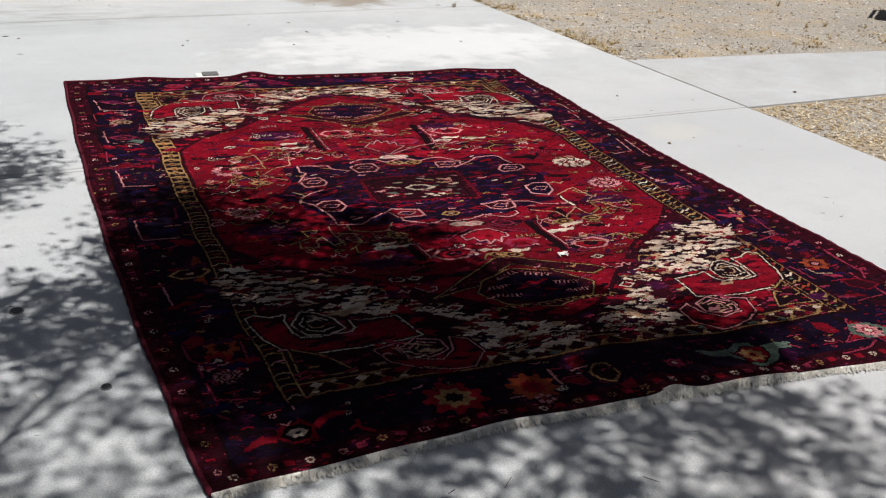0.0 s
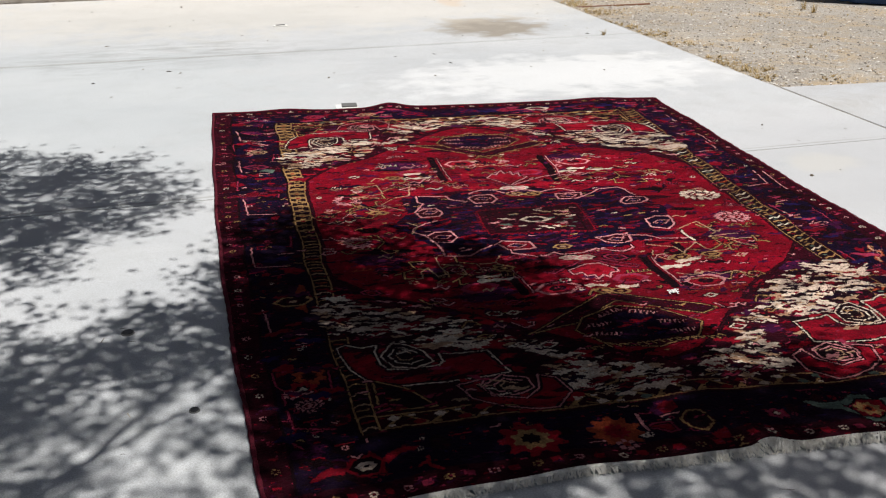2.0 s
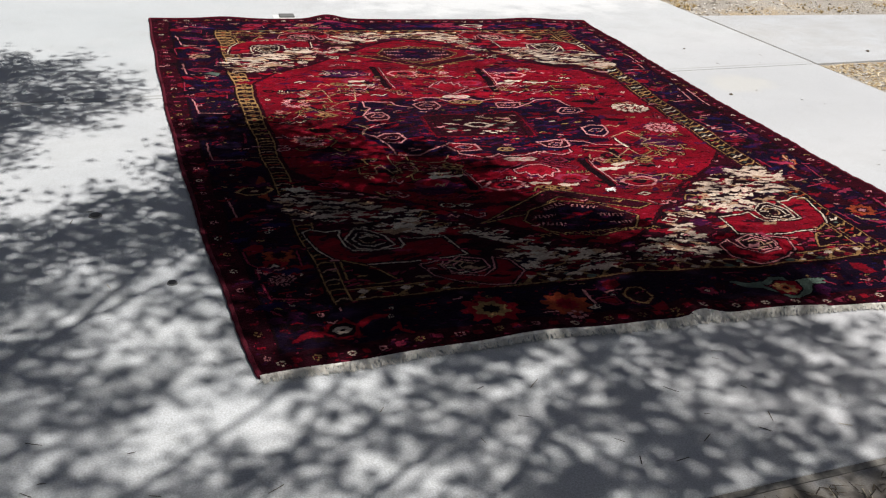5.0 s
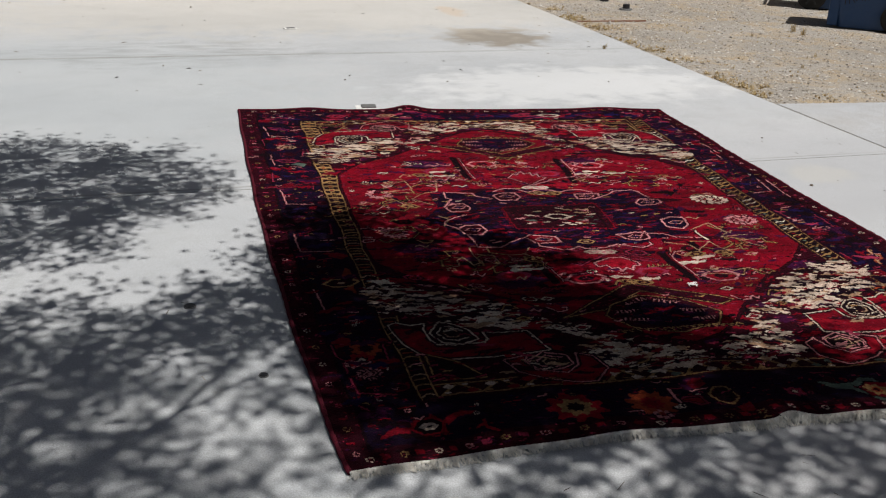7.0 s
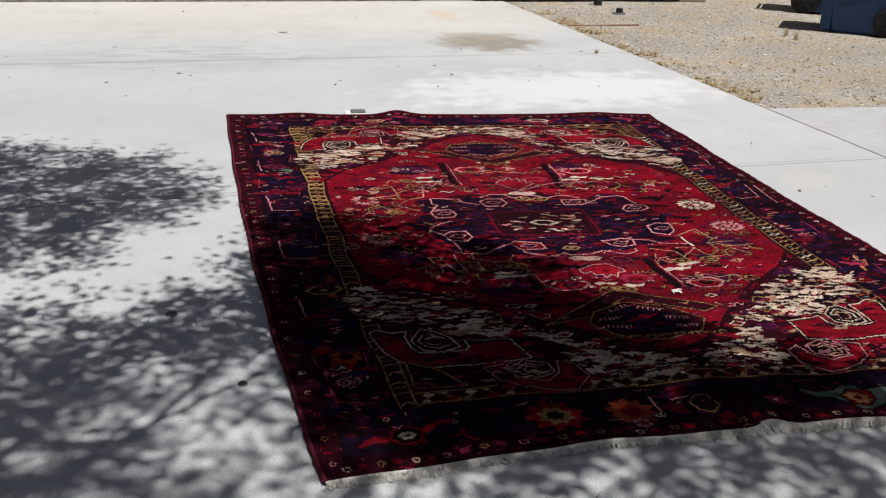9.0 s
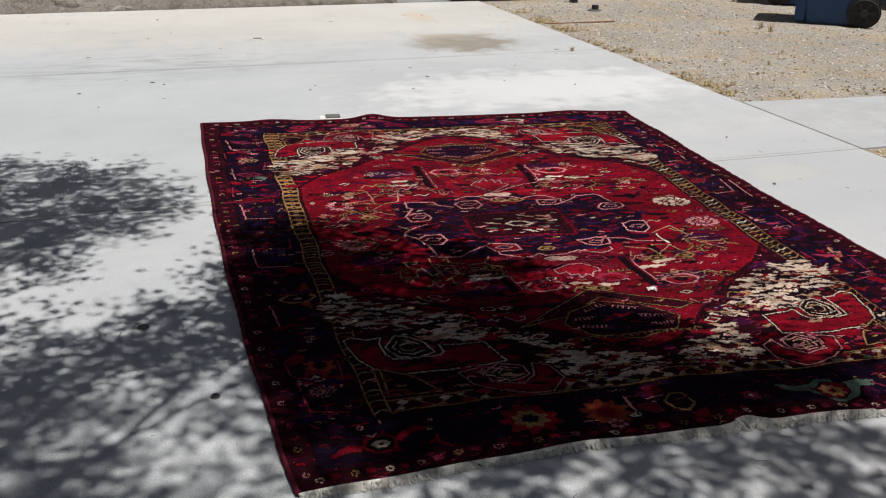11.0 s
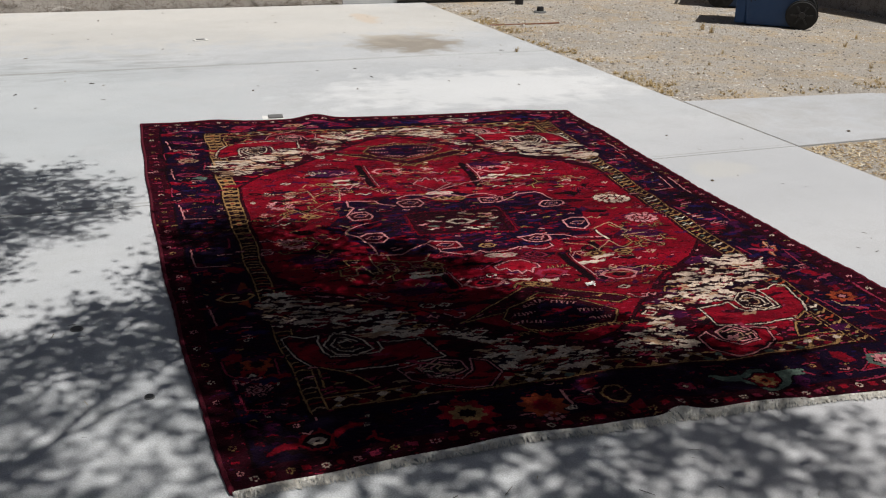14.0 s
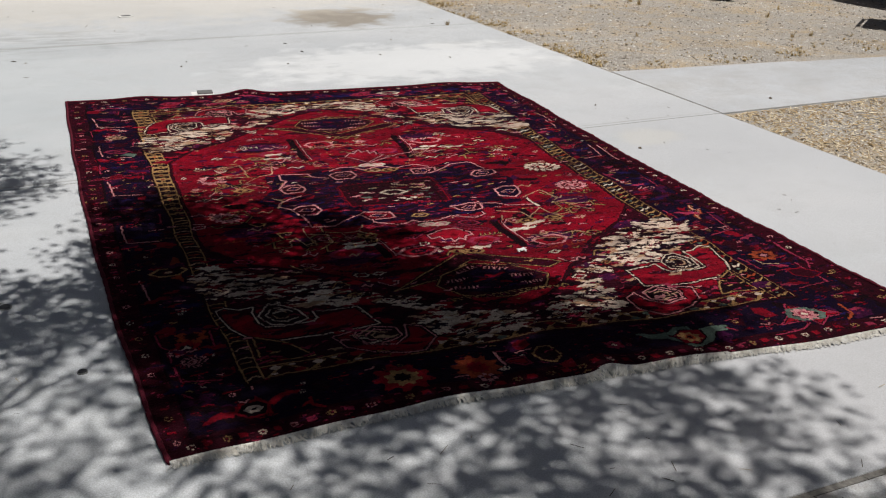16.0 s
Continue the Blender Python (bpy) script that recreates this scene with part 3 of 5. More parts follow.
    def turtle(self, u, v, r, dye, heart, petal, turn=0.0, outline=None):
        """The bordered palmette with curling arms."""
        arms = [[(-1.0, 0.2), (-1.7, 0.5), (-2.3, 0.2), (-2.9, -0.3), (-2.6, -0.5), (-2.0, -0.2), (-1.2, -0.4)],
                [(1.0, 0.2), (1.7, 0.5), (2.3, 0.6), (2.9, 0.1), (2.6, -0.1), (2.0, 0.1), (1.2, -0.4)],
                [(-0.9, 0.5), (-0.4, 1.25), (0.0, 0.8), (0.5, 1.3), (0.9, 0.5)], [(-0.8, -0.5), (-0.3, -1.1), (0.2, -0.8), (0.8, -1.2), (0.9, -0.4)]]
        for a in arms:
            self.shape(u, v, r, [(x, y * 0.72) for x, y in a], dye, outline, turn, 1.2)
        hexa = [(-1.1, 0), (-0.55, 0.75), (0.55, 0.75), (1.1, 0), (0.55, -0.75), (-0.55, -0.75)]
        self.shape(u, v, r, hexa, dye, outline, turn, 1.6)
        self.shape(u, v, r * 0.82, hexa, heart, None, turn)
        for k in range(8):
            a = k * math.tau / 8
            self.shape(u, v, r * 0.5, [(0.25 * math.cos(a), 0.25 * math.sin(a)), (math.cos(a - 0.16), 0.8 * math.sin(a - 0.16)), (math.cos(a + 0.16), 0.8 * math.sin(a + 0.16))], petal, None, turn)

    def hook(self, u, v, r, dye, flip=1, width=2.0):
        self.line([(u - r, v - flip * r * 0.5), (u - r * 0.2, v + flip * r * 0.35), (u + r * 0.7, v + flip * r * 0.2), (u + r, v - flip * r * 0.2), (u + r * 0.45, v - flip * r * 0.25)], dye, width)

    def medal(self, pts, ground, rim, width):
        """An outlined hexagon with a small dark square in it."""
        cu, cv = sum(p[0] for p in pts) / len(pts), sum(p[1] for p in pts) / len(pts)
        self.poly(pts, ground)
        self.line(pts + pts[:1], rim, width)
        self.shape(cu, cv, 0.013, [(-1.1, -0.1), (-0.2, 0.6), (1.1, 0.2), (0.3, -0.6)], DARK, PINK, 0.0, 1.4)
        self.shape(cu, cv, 0.005, [(-1, 0), (0, 1), (1, 0), (0, -1)], BLUE)

    def wreath(self, u, v, r, dye):
        """A ring of short pale petals round a red heart."""
        for k in range(14):
            a = k * math.tau / 14
            self.shape(u + r * 0.82 * math.cos(a), v + r * 0.82 * math.sin(a) * 0.75 * NU / NV, r * 0.30, [(-1, 0), (0, 0.55), (1, 0), (0, -0.55)], dye, DARK, a + 0.5, 1.0)
        self.shape(u, v, r * 0.5, [(-1, 0), (-0.3, 0.6), (0.6, 0.5), (1, 0), (0.3, -0.6), (-0.6, -0.5)], RED, dye, 0.0, 1.6)
        self.shape(u, v, r * 0.22, [(-1, 0), (0, 1), (1, 0), (0, -1)], dye)

    def comb(self, a, b, teeth, length, dye, width=1.6):
        """A toothed line from a to b."""
        self.line([a, b], dye, width)
        dx, dy = b[0] - a[0], b[1] - a[1]
        n = math.hypot(dx * NU, dy * NV) or 1
        for k in range(teeth):
            f = (k + 0.5) / teeth
            p = (a[0] + dx * f, a[1] + dy * f)
            self.line([p, (p[0] - dy * NV / n * length / NU + dx * 0.3 / teeth, p[1] + dx * NU / n * length / NV)], dye, width)

    def branch(self, u, v, su, sv, dye):
        """An angular flowering branch."""
        m = lambda x, y: (u + su * x, v + sv * y)
        self.line([m(-1, -0.4), m(-0.45, 0.1), m(0.1, -0.15), m(0.6, 0.25), m(1, 0)], dye, 2.2)
        self.line([m(-0.45, 0.1), m(-0.5, 0.7), m(-0.15, 0.62)], dye, 2.0)
        self.line([m(0.1, -0.15), m(0.2, -0.8), m(-0.1, -0.75)], dye, 2.0)
        self.line([m(0.6, 0.25), m(0.62, 0.85), m(0.92, 0.8)], dye, 2.0)
        self.line([m(-0.75, -0.15), m(-0.85, -0.75), m(-0.6, -0.7)], dye, 2.0)

    def wisp(self, poly, dye, size=1.0):
        """A knotted curl of cloud with short barbs, inside an outline."""
        key = tuple(poly)
        if key not in self.inner:
            w = self.window(poly, 1)
            js, cols = np.nonzero(self.inside(w))
            self.inner[key] = ((cols + w[1].start) / NU, (js + w[0].start) / NV)
        us, vs = self.inner[key]
        k = self.rng.randrange(len(us))
        u, v = float(us[k]), float(vs[k])
        q, lean = size * self.rng.uniform(0.010, 0.024), self.rng.uniform(-0.35, 0.35)
        pts = [(-1, 0.1), (-0.5, 0.38), (-0.1, 0.2), (0.3, 0.42), (1.0, 0.15), (0.6, -0.05), (0.75, -0.35), (0.2, -0.15), (-0.2, -0.42), (-0.4, -0.12)]
        self.poly([(u + q * x, v + q * (y * 0.95 + lean * x) * NU / NV) for x, y in pts], dye)

    def streaks(self, poly, count, dyes, length=0.018, thick=3):
        """Short brocaded streaks and flecks inside an outline."""
        w = self.window(poly, 1)
        hit = self.inside(w)
        js, is_ = np.nonzero(hit)
        for _ in range(count):
            k = self.rng.randrange(len(js))
            u, v = (is_[k] + w[1].start) / NU, (js[k] + w[0].start) / NV
            q = self.rng.uniform(0.5, 1.0) * length
            s = self.rng.choice((-1, 1)) * self.rng.uniform(0.15, 0.5)
            self.line([(u - q / 2, v - s * q / 3), (u, v), (u + q / 2, v + s * q / 3)], self.rng.choice(dyes), thick * self.rng.uniform(0.6, 1.25))


def weave():
    L = Loom()
    rng = L.rng

    def four(fn, pts, *args):
        """Repeat in the four quarters of the field."""
        for fu in (0, 1):
            for fv in (0, 1):
                fn([(1 - u if fu else u, 1 - v if fv else v) for u, v in pts], *args)

    # outer guard, main border, inner guards
    L.rect(0, 1, 0, 1, WINE)
    L.rect(0.006, 0.994, 0.004, 0.996, WINE)
    L.rect(0.034, 0.966, 0.024, 0.976, NAVY)
    for k in range(260):
        side = rng.random()
        u, v = (rng.uniform(0.036, 0.112), rng.uniform(0.03, 0.97)) if side < 0.4 else (rng.uniform(0.892, 0.964), rng.uniform(0.03, 0.97)) if side < 0.8 else (rng.uniform(0.05, 0.95), rng.choice((rng.uniform(0.026, 0.07), rng.uniform(0.93, 0.974))))
        L.shape(u, v, rng.uniform(0.008, 0.02), [(-1, 0), (-0.3, 0.8), (0.7, 0.5), (1, -0.2), (0.2, -0.7)], rng.choice((WINE, PURPLE, WINE, NAVY, DARK, RED, DARK)), None, rng.uniform(0, 3))
    for k in range(30):
        v = 0.02 + k * 0.0325
        for u in (0.018, 0.982):
            L.sprig(u, v, 0.0055, rng.choice((CREAM, PINK, ROSE, GOLD)))
            L.rect(u - 0.005, u + 0.005, v + 0.013, v + 0.0155, rng.choice((RED, ROSE, DARK)))
    for k in range(24):
        u = 0.03 + k * 0.041
        for v in (0.0125, 0.9875):
            L.sprig(u, v, 0.006, rng.choice((CREAM, CREAM, PINK, GOLD)), RED)
            L.rect(u + 0.014, u + 0.024, v - 0.003, v + 0.003, rng.choice((RED, SCARLET, ROSE)))
    for u in (0.034, 0.964):
        L.rect(u, u + 0.003, 0.024, 0.976, DARK)
    # border vine lines
    for u, s in ((0.045, 1), (0.955, -1)):
        v = 0.1
        while v < 0.9:
            L.line([(u, v + 0.05), (u + s * 0.004, v), (u + s * 0.05, v - 0.006)], rng.choice((PINK, PINK, ROSE)), 2)
            L.line([(u + s * 0.062, v + 0.075), (u + s * 0.058, v + 0.045)], ROSE, 2)
            v += 0.148
    for k in range(210):
        side = rng.random()
        u, v = (rng.uniform(0.042, 0.11), rng.uniform(0.03, 0.97)) if side < 0.38 else (rng.uniform(0.892, 0.958), rng.uniform(0.03, 0.97)) if side < 0.75 else (rng.uniform(0.05, 0.95), rng.choice((rng.uniform(0.026, 0.066), rng.uniform(0.935, 0.972))))
        L.sprig(u, v, rng.uniform(0.003, 0.0055), rng.choice((PINK, CREAM, ROSE, ROSE, GOLD, RED)))
        if k % 3 == 0:
            L.line([(u - 0.01, v + 0.004), (u + 0.012, v + 0.006)], rng.choice((PINK, ROSE, SCARLET)), 1.8)
    # border figures, left side
    L.hexagon(0.078, 0.779, 0.016, (SAND, WINE, SAND, RED), 0, 1.3)
    L.hexagon(0.076, 0.714, 0.017, (ROSE, PURPLE, WINE, ROSE), 0, 1.4)
    L.shape(0.094, 0.697, 0.016, [(-1, 0), (-0.2, 0.8), (0.9, 0.3), (0.5, -0.7)], GREEN)
    L.turtle(0.061, 0.609, 0.015, SCARLET, RED, NAVY, 0.1, ROSE)
    for pts in ([(0.037, 0.819), (0.037, 0.791)], [(0.036, 0.66), (0.036, 0.628), (0.053, 0.625)], [(0.119, 0.648), (0.117, 0.622)], [(0.114, 0.768), (0.117, 0.728)], [(0.085, 0.926), (0.097, 0.926), (0.095, 0.91)], [(0.075, 0.251), (0.102, 0.251)], [(0.039, 0.186), (0.039, 0.162), (0.05, 0.153)], [(0.04, 0.083), (0.051, 0.073), (0.064, 0.067)]):
        L.line(pts, ROSE, 1.8)
    L.hexagon(0.09, 0.31, 0.020, (GOLD, DARK, DARK, WINE, SAND), 0, 1.5)
    for pts in ([(0.103, 0.344), (0.11, 0.338), (0.111, 0.321), (0.105, 0.326), (0.095, 0.326)], [(0.088, 0.296), (0.106, 0.302), (0.104, 0.282), (0.098, 0.291)]):
        L.poly(pts, ORANGE)
    L.rosette(0.082, 0.172, 0.022, 8, ORANGE, DARK, WINE)
    L.rosette(0.069, 0.153, 0.020, 7, SCARLET, CREAM, DARK)
    L.sprig(0.055, 0.148, 0.012, PINK, RED)
    L.wreath(0.074, 0.13, 0.018, PINK)
    L.shape(0.093, 0.141, 0.016, [(-1, 0), (0, 0.6), (1, 0), (0, -0.6)], SCARLET)
    L.poly([(0.094, 0.122), (0.107, 0.128), (0.127, 0.127), (0.124, 0.109), (0.11, 0.109), (0.099, 0.113)], WINE, SCARLET, 3)
    L.line([(0.125, 0.101), (0.125, 0.088), (0.125, 0.073)], PINK, 2.6)
    L.rosette(0.07, 0.46, 0.016, 6, WINE, ROSE)
    L.hexagon(0.075, 0.88, 0.015, (ROSE, PURPLE, WINE, PINK))
    for k in range(70):
        L.wisp([(0.04, 0.03), (0.112, 0.03), (0.112, 0.97), (0.04, 0.97)], rng.choice((PURPLE, BLUE, WINE, NAVY, DARK, RED)), 1.1)
    # near end
    L.turtle(0.114, 0.045, 0.022, SCARLET, DARK, DARK, 0.15, RED)
    L.hexagon(0.114, 0.045, 0.009, (CREAM, CREAM, DARK))
    L.line([(0.171, 0.032), (0.181, 0.034), (0.181, 0.039), (0.181, 0.029), (0.191, 0.022)], SCARLET, 3.0)
    L.rosette(0.287, 0.043, 0.034, 9, SCARLET, DARK, SCARLET)
    L.rosette(0.287, 0.043, 0.021, 8, GOLD, DARK, DARK)
    L.rosette(0.373, 0.043, 0.029, 10, ORANGE, RED, SCARLET)
    L.sprig(0.371, 0.025, 0.012, PINK, RED)
    L.poly([(0.404, 0.041), (0.416, 0.046), (0.435, 0.046), (0.435, 0.034), (0.425, 0.032), (0.416, 0.039)], SCARLET, ROSE, 2)
    L.poly([(0.461, 0.024), (0.482, 0.029), (0.477, 0.017), (0.461, 0.015)], SCARLET)
    L.line([(0.408, 0.062), (0.406, 0.048), (0.406, 0.039)], PINK, 3)
    L.poly([(0.447, 0.048), (0.461, 0.057), (0.475, 0.055), (0.477, 0.038), (0.461, 0.029), (0.449, 0.036)], DARK, GOLD, 2.2)
    L.rosette(0.552, 0.041, 0.012, 6, ROSE, CREAM)
    L.poly([(0.578, 0.048), (0.599, 0.055), (0.618, 0.05), (0.639, 0.053), (0.655, 0.062), (0.674, 0.06), (0.676, 0.052), (0.703, 0.052), (0.727, 0.048), (0.725, 0.038), (0.701, 0.041), (0.68, 0.027), (0.656, 0.018), (0.645, 0.018), (0.637, 0.029), (0.626, 0.038), (0.605, 0.041), (0.594, 0.052)], GREEN, DARK, 1.6)
    L.poly([(0.639, 0.043), (0.658, 0.055), (0.684, 0.05), (0.679, 0.036), (0.658, 0.024), (0.64, 0.027)], RED, DARK, 2)
    L.rosette(0.658, 0.039, 0.016, 8, GOLD, WINE, ORANGE)
    L.poly([(0.797, 0.034), (0.836, 0.048), (0.851, 0.067), (0.854, 0.059), (0.895, 0.045), (0.902, 0.036), (0.88, 0.034), (0.853, 0.02), (0.85, 0.031), (0.82, 0.034)], SCARLET, ROSE, 1.6)
    L.hexagon(0.855, 0.043, 0.026, (GREEN, DARK, DARK), 0, 1.2)
    L.rosette(0.855, 0.043, 0.018, 9, PINK, CREAM, ROSE)
    L.line([(0.918, 0.053), (0.912, 0.036), (0.896, 0.025)], ORANGE, 3)
    for pts in ([(0.785, 0.05), (0.794, 0.036)], [(0.722, 0.043), (0.73, 0.036)], [(0.771, 0.018), (0.821, 0.022), (0.839, 0.027)]):
        L.line(pts, ROSE, 2.2)
    # right side
    L.rosette(0.931, 0.177, 0.020, 8, ORANGE, PINK)
    L.line([(0.909, 0.167), (0.912, 0.156), (0.932, 0.153)], SAND, 2)
    L.line([(0.972, 0.198), (0.972, 0.17), (0.974, 0.146), (0.964, 0.135)], ROSE, 2.4)
    L.poly([(0.928, 0.137), (0.95, 0.137), (0.966, 0.12), (0.942, 0.113), (0.926, 0.123)], WINE, RED, 2)
    L.turtle(0.939, 0.31, 0.012, SAND, WINE, CREAM, 1.2, ORANGE)
    L.turtle(0.901, 0.597, 0.018, SCARLET, RED, ROSE, 0.3, ROSE)
    for pts in ([(0.952, 0.782), (0.968, 0.758), (0.966, 0.721)], [(0.971, 0.587), (0.972, 0.55), (0.967, 0.518)], [(0.913, 0.476), (0.941, 0.48)]):
        L.line(pts, PINK, 2.0)
    for k in range(110):
        L.wisp([(0.89, 0.03), (0.96, 0.03), (0.96, 0.97), (0.89, 0.97)], rng.choice((PURPLE, BLUE, WINE, RED, ROSE, DARK)), rng.uniform(0.5, 1.1))
    # far end
    for k in range(90):
        L.wisp([(0.05, 0.936), (0.95, 0.936), (0.95, 0.972), (0.05, 0.972)], rng.choice((PURPLE, WINE, ROSE, RED, BLUE, ROSE)), rng.uniform(0.6, 1.2))
    for u, d in ((0.2, ROSE), (0.32, SAND), (0.42, PURPLE), (0.55, BLUE), (0.63, ROSE), (0.8, WINE)):
        L.hexagon(u, 0.957, 0.018, (d, RED, d, WINE))
    L.hexagon(0.693, 0.961, 0.019, (CREAM, WINE, ROSE))
    # inner bands
    L.rect(0.117, 0.888, 0.076, 0.932, DARK)
    L.rect(0.12, 0.885, 0.079, 0.929, WINE)
    for u0, u1 in ((0.121, 0.150), (0.855, 0.884)):
        w, right = u1 - u0, u0 > 0.5
        L.rect(u0, u1, 0.08, 0.928, DARK if right else GOLD)
        # left guard's near half goes dark: the tree's shade put into the dyes
        if not right:
            L.rect(u0 + w * 0.08, u1 - w * 0.08, 0.08, 0.46, DARK)
        v, k = 0.084, 0
        while v < 0.922:
            if right:
                L.line([(u0 + w * 0.2, v), (u0 + w * 0.45, v + 0.004), (u0 + w * 0.6, v + 0.002), (u0 + w * 0.85, v + 0.007)], rng.choice((GOLD, GOLD, CREAM, ORANGE)), 2.6)
                L.rect(u0 + w * 0.3, u0 + w * 0.5, v + 0.0075, v + 0.0098, rng.choice((GREEN, RED, GOLD)))
                v += 0.0118
            elif v < 0.455:
                # thin rungs on the dark ground of that shaded half
                L.stroke([(u0 + w * 0.14, v + 0.001), (u0 + w * 0.35, v + 0.003), (u0 + w * 0.65, v + 0.003), (u0 + w * 0.86, v + 0.001)], rng.choice((GOLD, SAND, GOLD)), 2.0)
                L.stroke([(u0 + w * 0.2, v + 0.0105), (u0 + w * 0.8, v + 0.0105)], rng.choice((GOLD, ORANGE, RED)), 1.6)
                v += 0.0155
            else:
                # bars thicken toward the near end, carrying the same painted shade
                fat = 1.0 if v > 0.55 else 1.3
                L.rect(u0 + w * 0.16, u0 + w * 0.84, v, v + 0.0042 * fat, DARK)
                L.rect(u0 + w * 0.08, u0 + w * 0.36, v - 0.0024 * fat, v + 0.0064 * fat, DARK)
                L.rect(u0 + w * 0.64, u0 + w * 0.92, v - 0.0024 * fat, v + 0.0064 * fat, DARK)
                L.rect(u0 + w * 0.40, u0 + w * 0.60, v + 0.0066, v + 0.0104, (WINE, DARK, RED, ORANGE, DARK)[k % 5])
                v += 0.0155
            k += 1
        if right:
            L.rect(u0, u0 + 0.0016, 0.08, 0.928, GOLD)
            L.rect(u1 - 0.0016, u1, 0.08, 0.928, GOLD)
        L.rect(u0 - 0.003, u0, 0.08, 0.928, DARK)
        L.rect(u1, u1 + 0.004, 0.08, 0.928, WINE)
    for v0, v1 in ((0.080, 0.0985), (0.909, 0.928)):
        L.rect(0.15, 0.855, v0, v1, WINE)
        vm, h = (v0 + v1) / 2, (v1 - v0) / 2
        u, s = 0.155, 1
        while u < 0.85:
            L.line([(u, vm - s * h * 0.8), (u + 0.012, vm + s * h * 0.1), (u + 0.024, vm + s * h * 0.8)], GOLD, 3)
            L.shape(u + 0.012, vm + s * h * 0.45, 0.008, [(-1, 0), (0, 0.7), (1, 0), (0, -0.7)], rng.choice((RED, SCARLET, CREAM, GREEN)))
            L.rect(u + 0.004, u + 0.011, vm - s * h * 0.55 - 0.0012, vm - s * h * 0.55 + 0.0016, rng.choice((CREAM, GOLD)))
            s = -s
            u += 0.024
        L.rect(0.15, 0.855, v0, v0 + 0.0018, GOLD)
        L.rect(0.15, 0.855, v1 - 0.0018, v1, GOLD)
    # field and its corners
    F0, F1, G0, G1 = 0.152, 0.853, 0.101, 0.906
    L.rect(F0, F1, G0, G1, DARK)
    L.rect(F0 + 0.003, F1 - 0.003, G0 + 0.002, G1 - 0.002, WINE)
    corner = [(0.852, 0.355), (0.80, 0.305), (0.735, 0.275), (0.69, 0.25), (0.628, 0.206), (0.548, 0.150), (0.497, 0.135), (0.497, 0.102), (0.852, 0.102)]
    edge = corner[:7]
    cloud = [(0.854, 0.31), (0.811, 0.284), (0.773, 0.272), (0.723, 0.254), (0.703, 0.235), (0.703, 0.216), (0.665, 0.204), (0.639, 0.2), (0.637, 0.177), (0.595, 0.153), (0.543, 0.132), (0.501, 0.116), (0.517, 0.099), (0.58, 0.094), (0.628, 0.102), (0.651, 0.128), (0.637, 0.146), (0.624, 0.16), (0.68, 0.2), (0.719, 0.193), (0.756, 0.195), (0.789, 0.202), (0.847, 0.232), (0.872, 0.228), (0.89, 0.288)]
    shield = [(0.702, 0.183), (0.725, 0.184), (0.746, 0.183), (0.759, 0.186), (0.759, 0.17), (0.767, 0.163), (0.804, 0.162), (0.825, 0.167), (0.829, 0.177), (0.829, 0.195), (0.825, 0.207), (0.843, 0.207), (0.861, 0.216), (0.875, 0.211), (0.868, 0.172), (0.854, 0.153), (0.823, 0.139), (0.769, 0.135), (0.695, 0.144)]
    leaf = [(0.651, 0.127), (0.669, 0.134), (0.677, 0.115), (0.696, 0.102), (0.73, 0.108), (0.737, 0.125), (0.727, 0.137), (0.761, 0.128), (0.751, 0.106), (0.725, 0.092), (0.694, 0.085), (0.668, 0.085), (0.657, 0.095), (0.646, 0.104)]
    eye_a = [(0.774, 0.19), (0.77, 0.17), (0.794, 0.162), (0.817, 0.169), (0.824, 0.188), (0.807, 0.207), (0.792, 0.204)]
    eye_b = [(0.682, 0.132), (0.683, 0.116), (0.704, 0.108), (0.73, 0.111), (0.732, 0.127), (0.708, 0.141)]
    for fu in (0, 1):
        for fv in (0, 1):
            q = lambda pts: [(1.005 - u if fu else u, 1.006 - v if fv else v) for u, v in pts]
            L.poly(q(corner), WINE)
            for _ in range(60):
                L.wisp(q(corner), rng.choice((RED, DARK, SCARLET, PURPLE, DARK)), 1.5)
            for _ in range(34):
                L.wisp(q(corner), rng.choice((SAND, ROSE, PINK, RED)), 0.6)
            L.poly(q(cloud), WINE)
            for _ in range(170):
                L.wisp(q(cloud), rng.choice((CREAM, CREAM, CREAM, SAND)))
            for _ in range(120):
                L.wisp(q(cloud), rng.choice((DARK, WINE, DARK, DARK, NAVY, RED)), 0.8)
            for _ in range(60):
                L.wisp(q(cloud), rng.choice((CREAM, SAND, CREAM)), 0.55)
            for ground, rim, core in ((shield, CREAM, eye_a), (leaf, PINK, eye_b)):
                L.poly(q(ground), RED, DARK, 7)
                L.streaks(q(ground), 12, (SCARLET, SCARLET, WINE), 0.045, 8)
                L.line(q(ground + ground[:1]), rim, 1.7)
                L.poly(q(core), DARK, None)
                L.line(q(core + core[:1]), rim, 1.8)
                cu, cv = sum(p[0] for p in core) / len(core), sum(p[1] for p in core) / len(core)
                for f, dye in ((0.66, rim), (0.38, SAND)):
                    ringlet = [(cu + (u - cu) * f, cv + (v - cv) * f) for u, v in core]
                    L.stroke(q(ringlet[1:] + ringlet[:1]), dye, 1.6)
                L.streaks(q(core), 5, (CREAM, WINE, SAND), 0.014, 2.2)
            for f in range(5):
                (cu, cv), = q([(0.70 + 0.033 * f, 0.118 + 0.020 * (f % 3))])
                L.shape(cu, cv, 0.010, [(-1.6, 0.1), (-0.3, 0.7), (0.2, 0.1), (1.4, 0.4), (0.6, -0.5), (-0.4, -0.3)], rng.choice((PINK, SAND, ROSE)), None, rng.uniform(-0.6, 0.6))
            out = [(0.849, 0.152), (0.815, 0.134), (0.79, 0.104), (0.849, 0.104)]
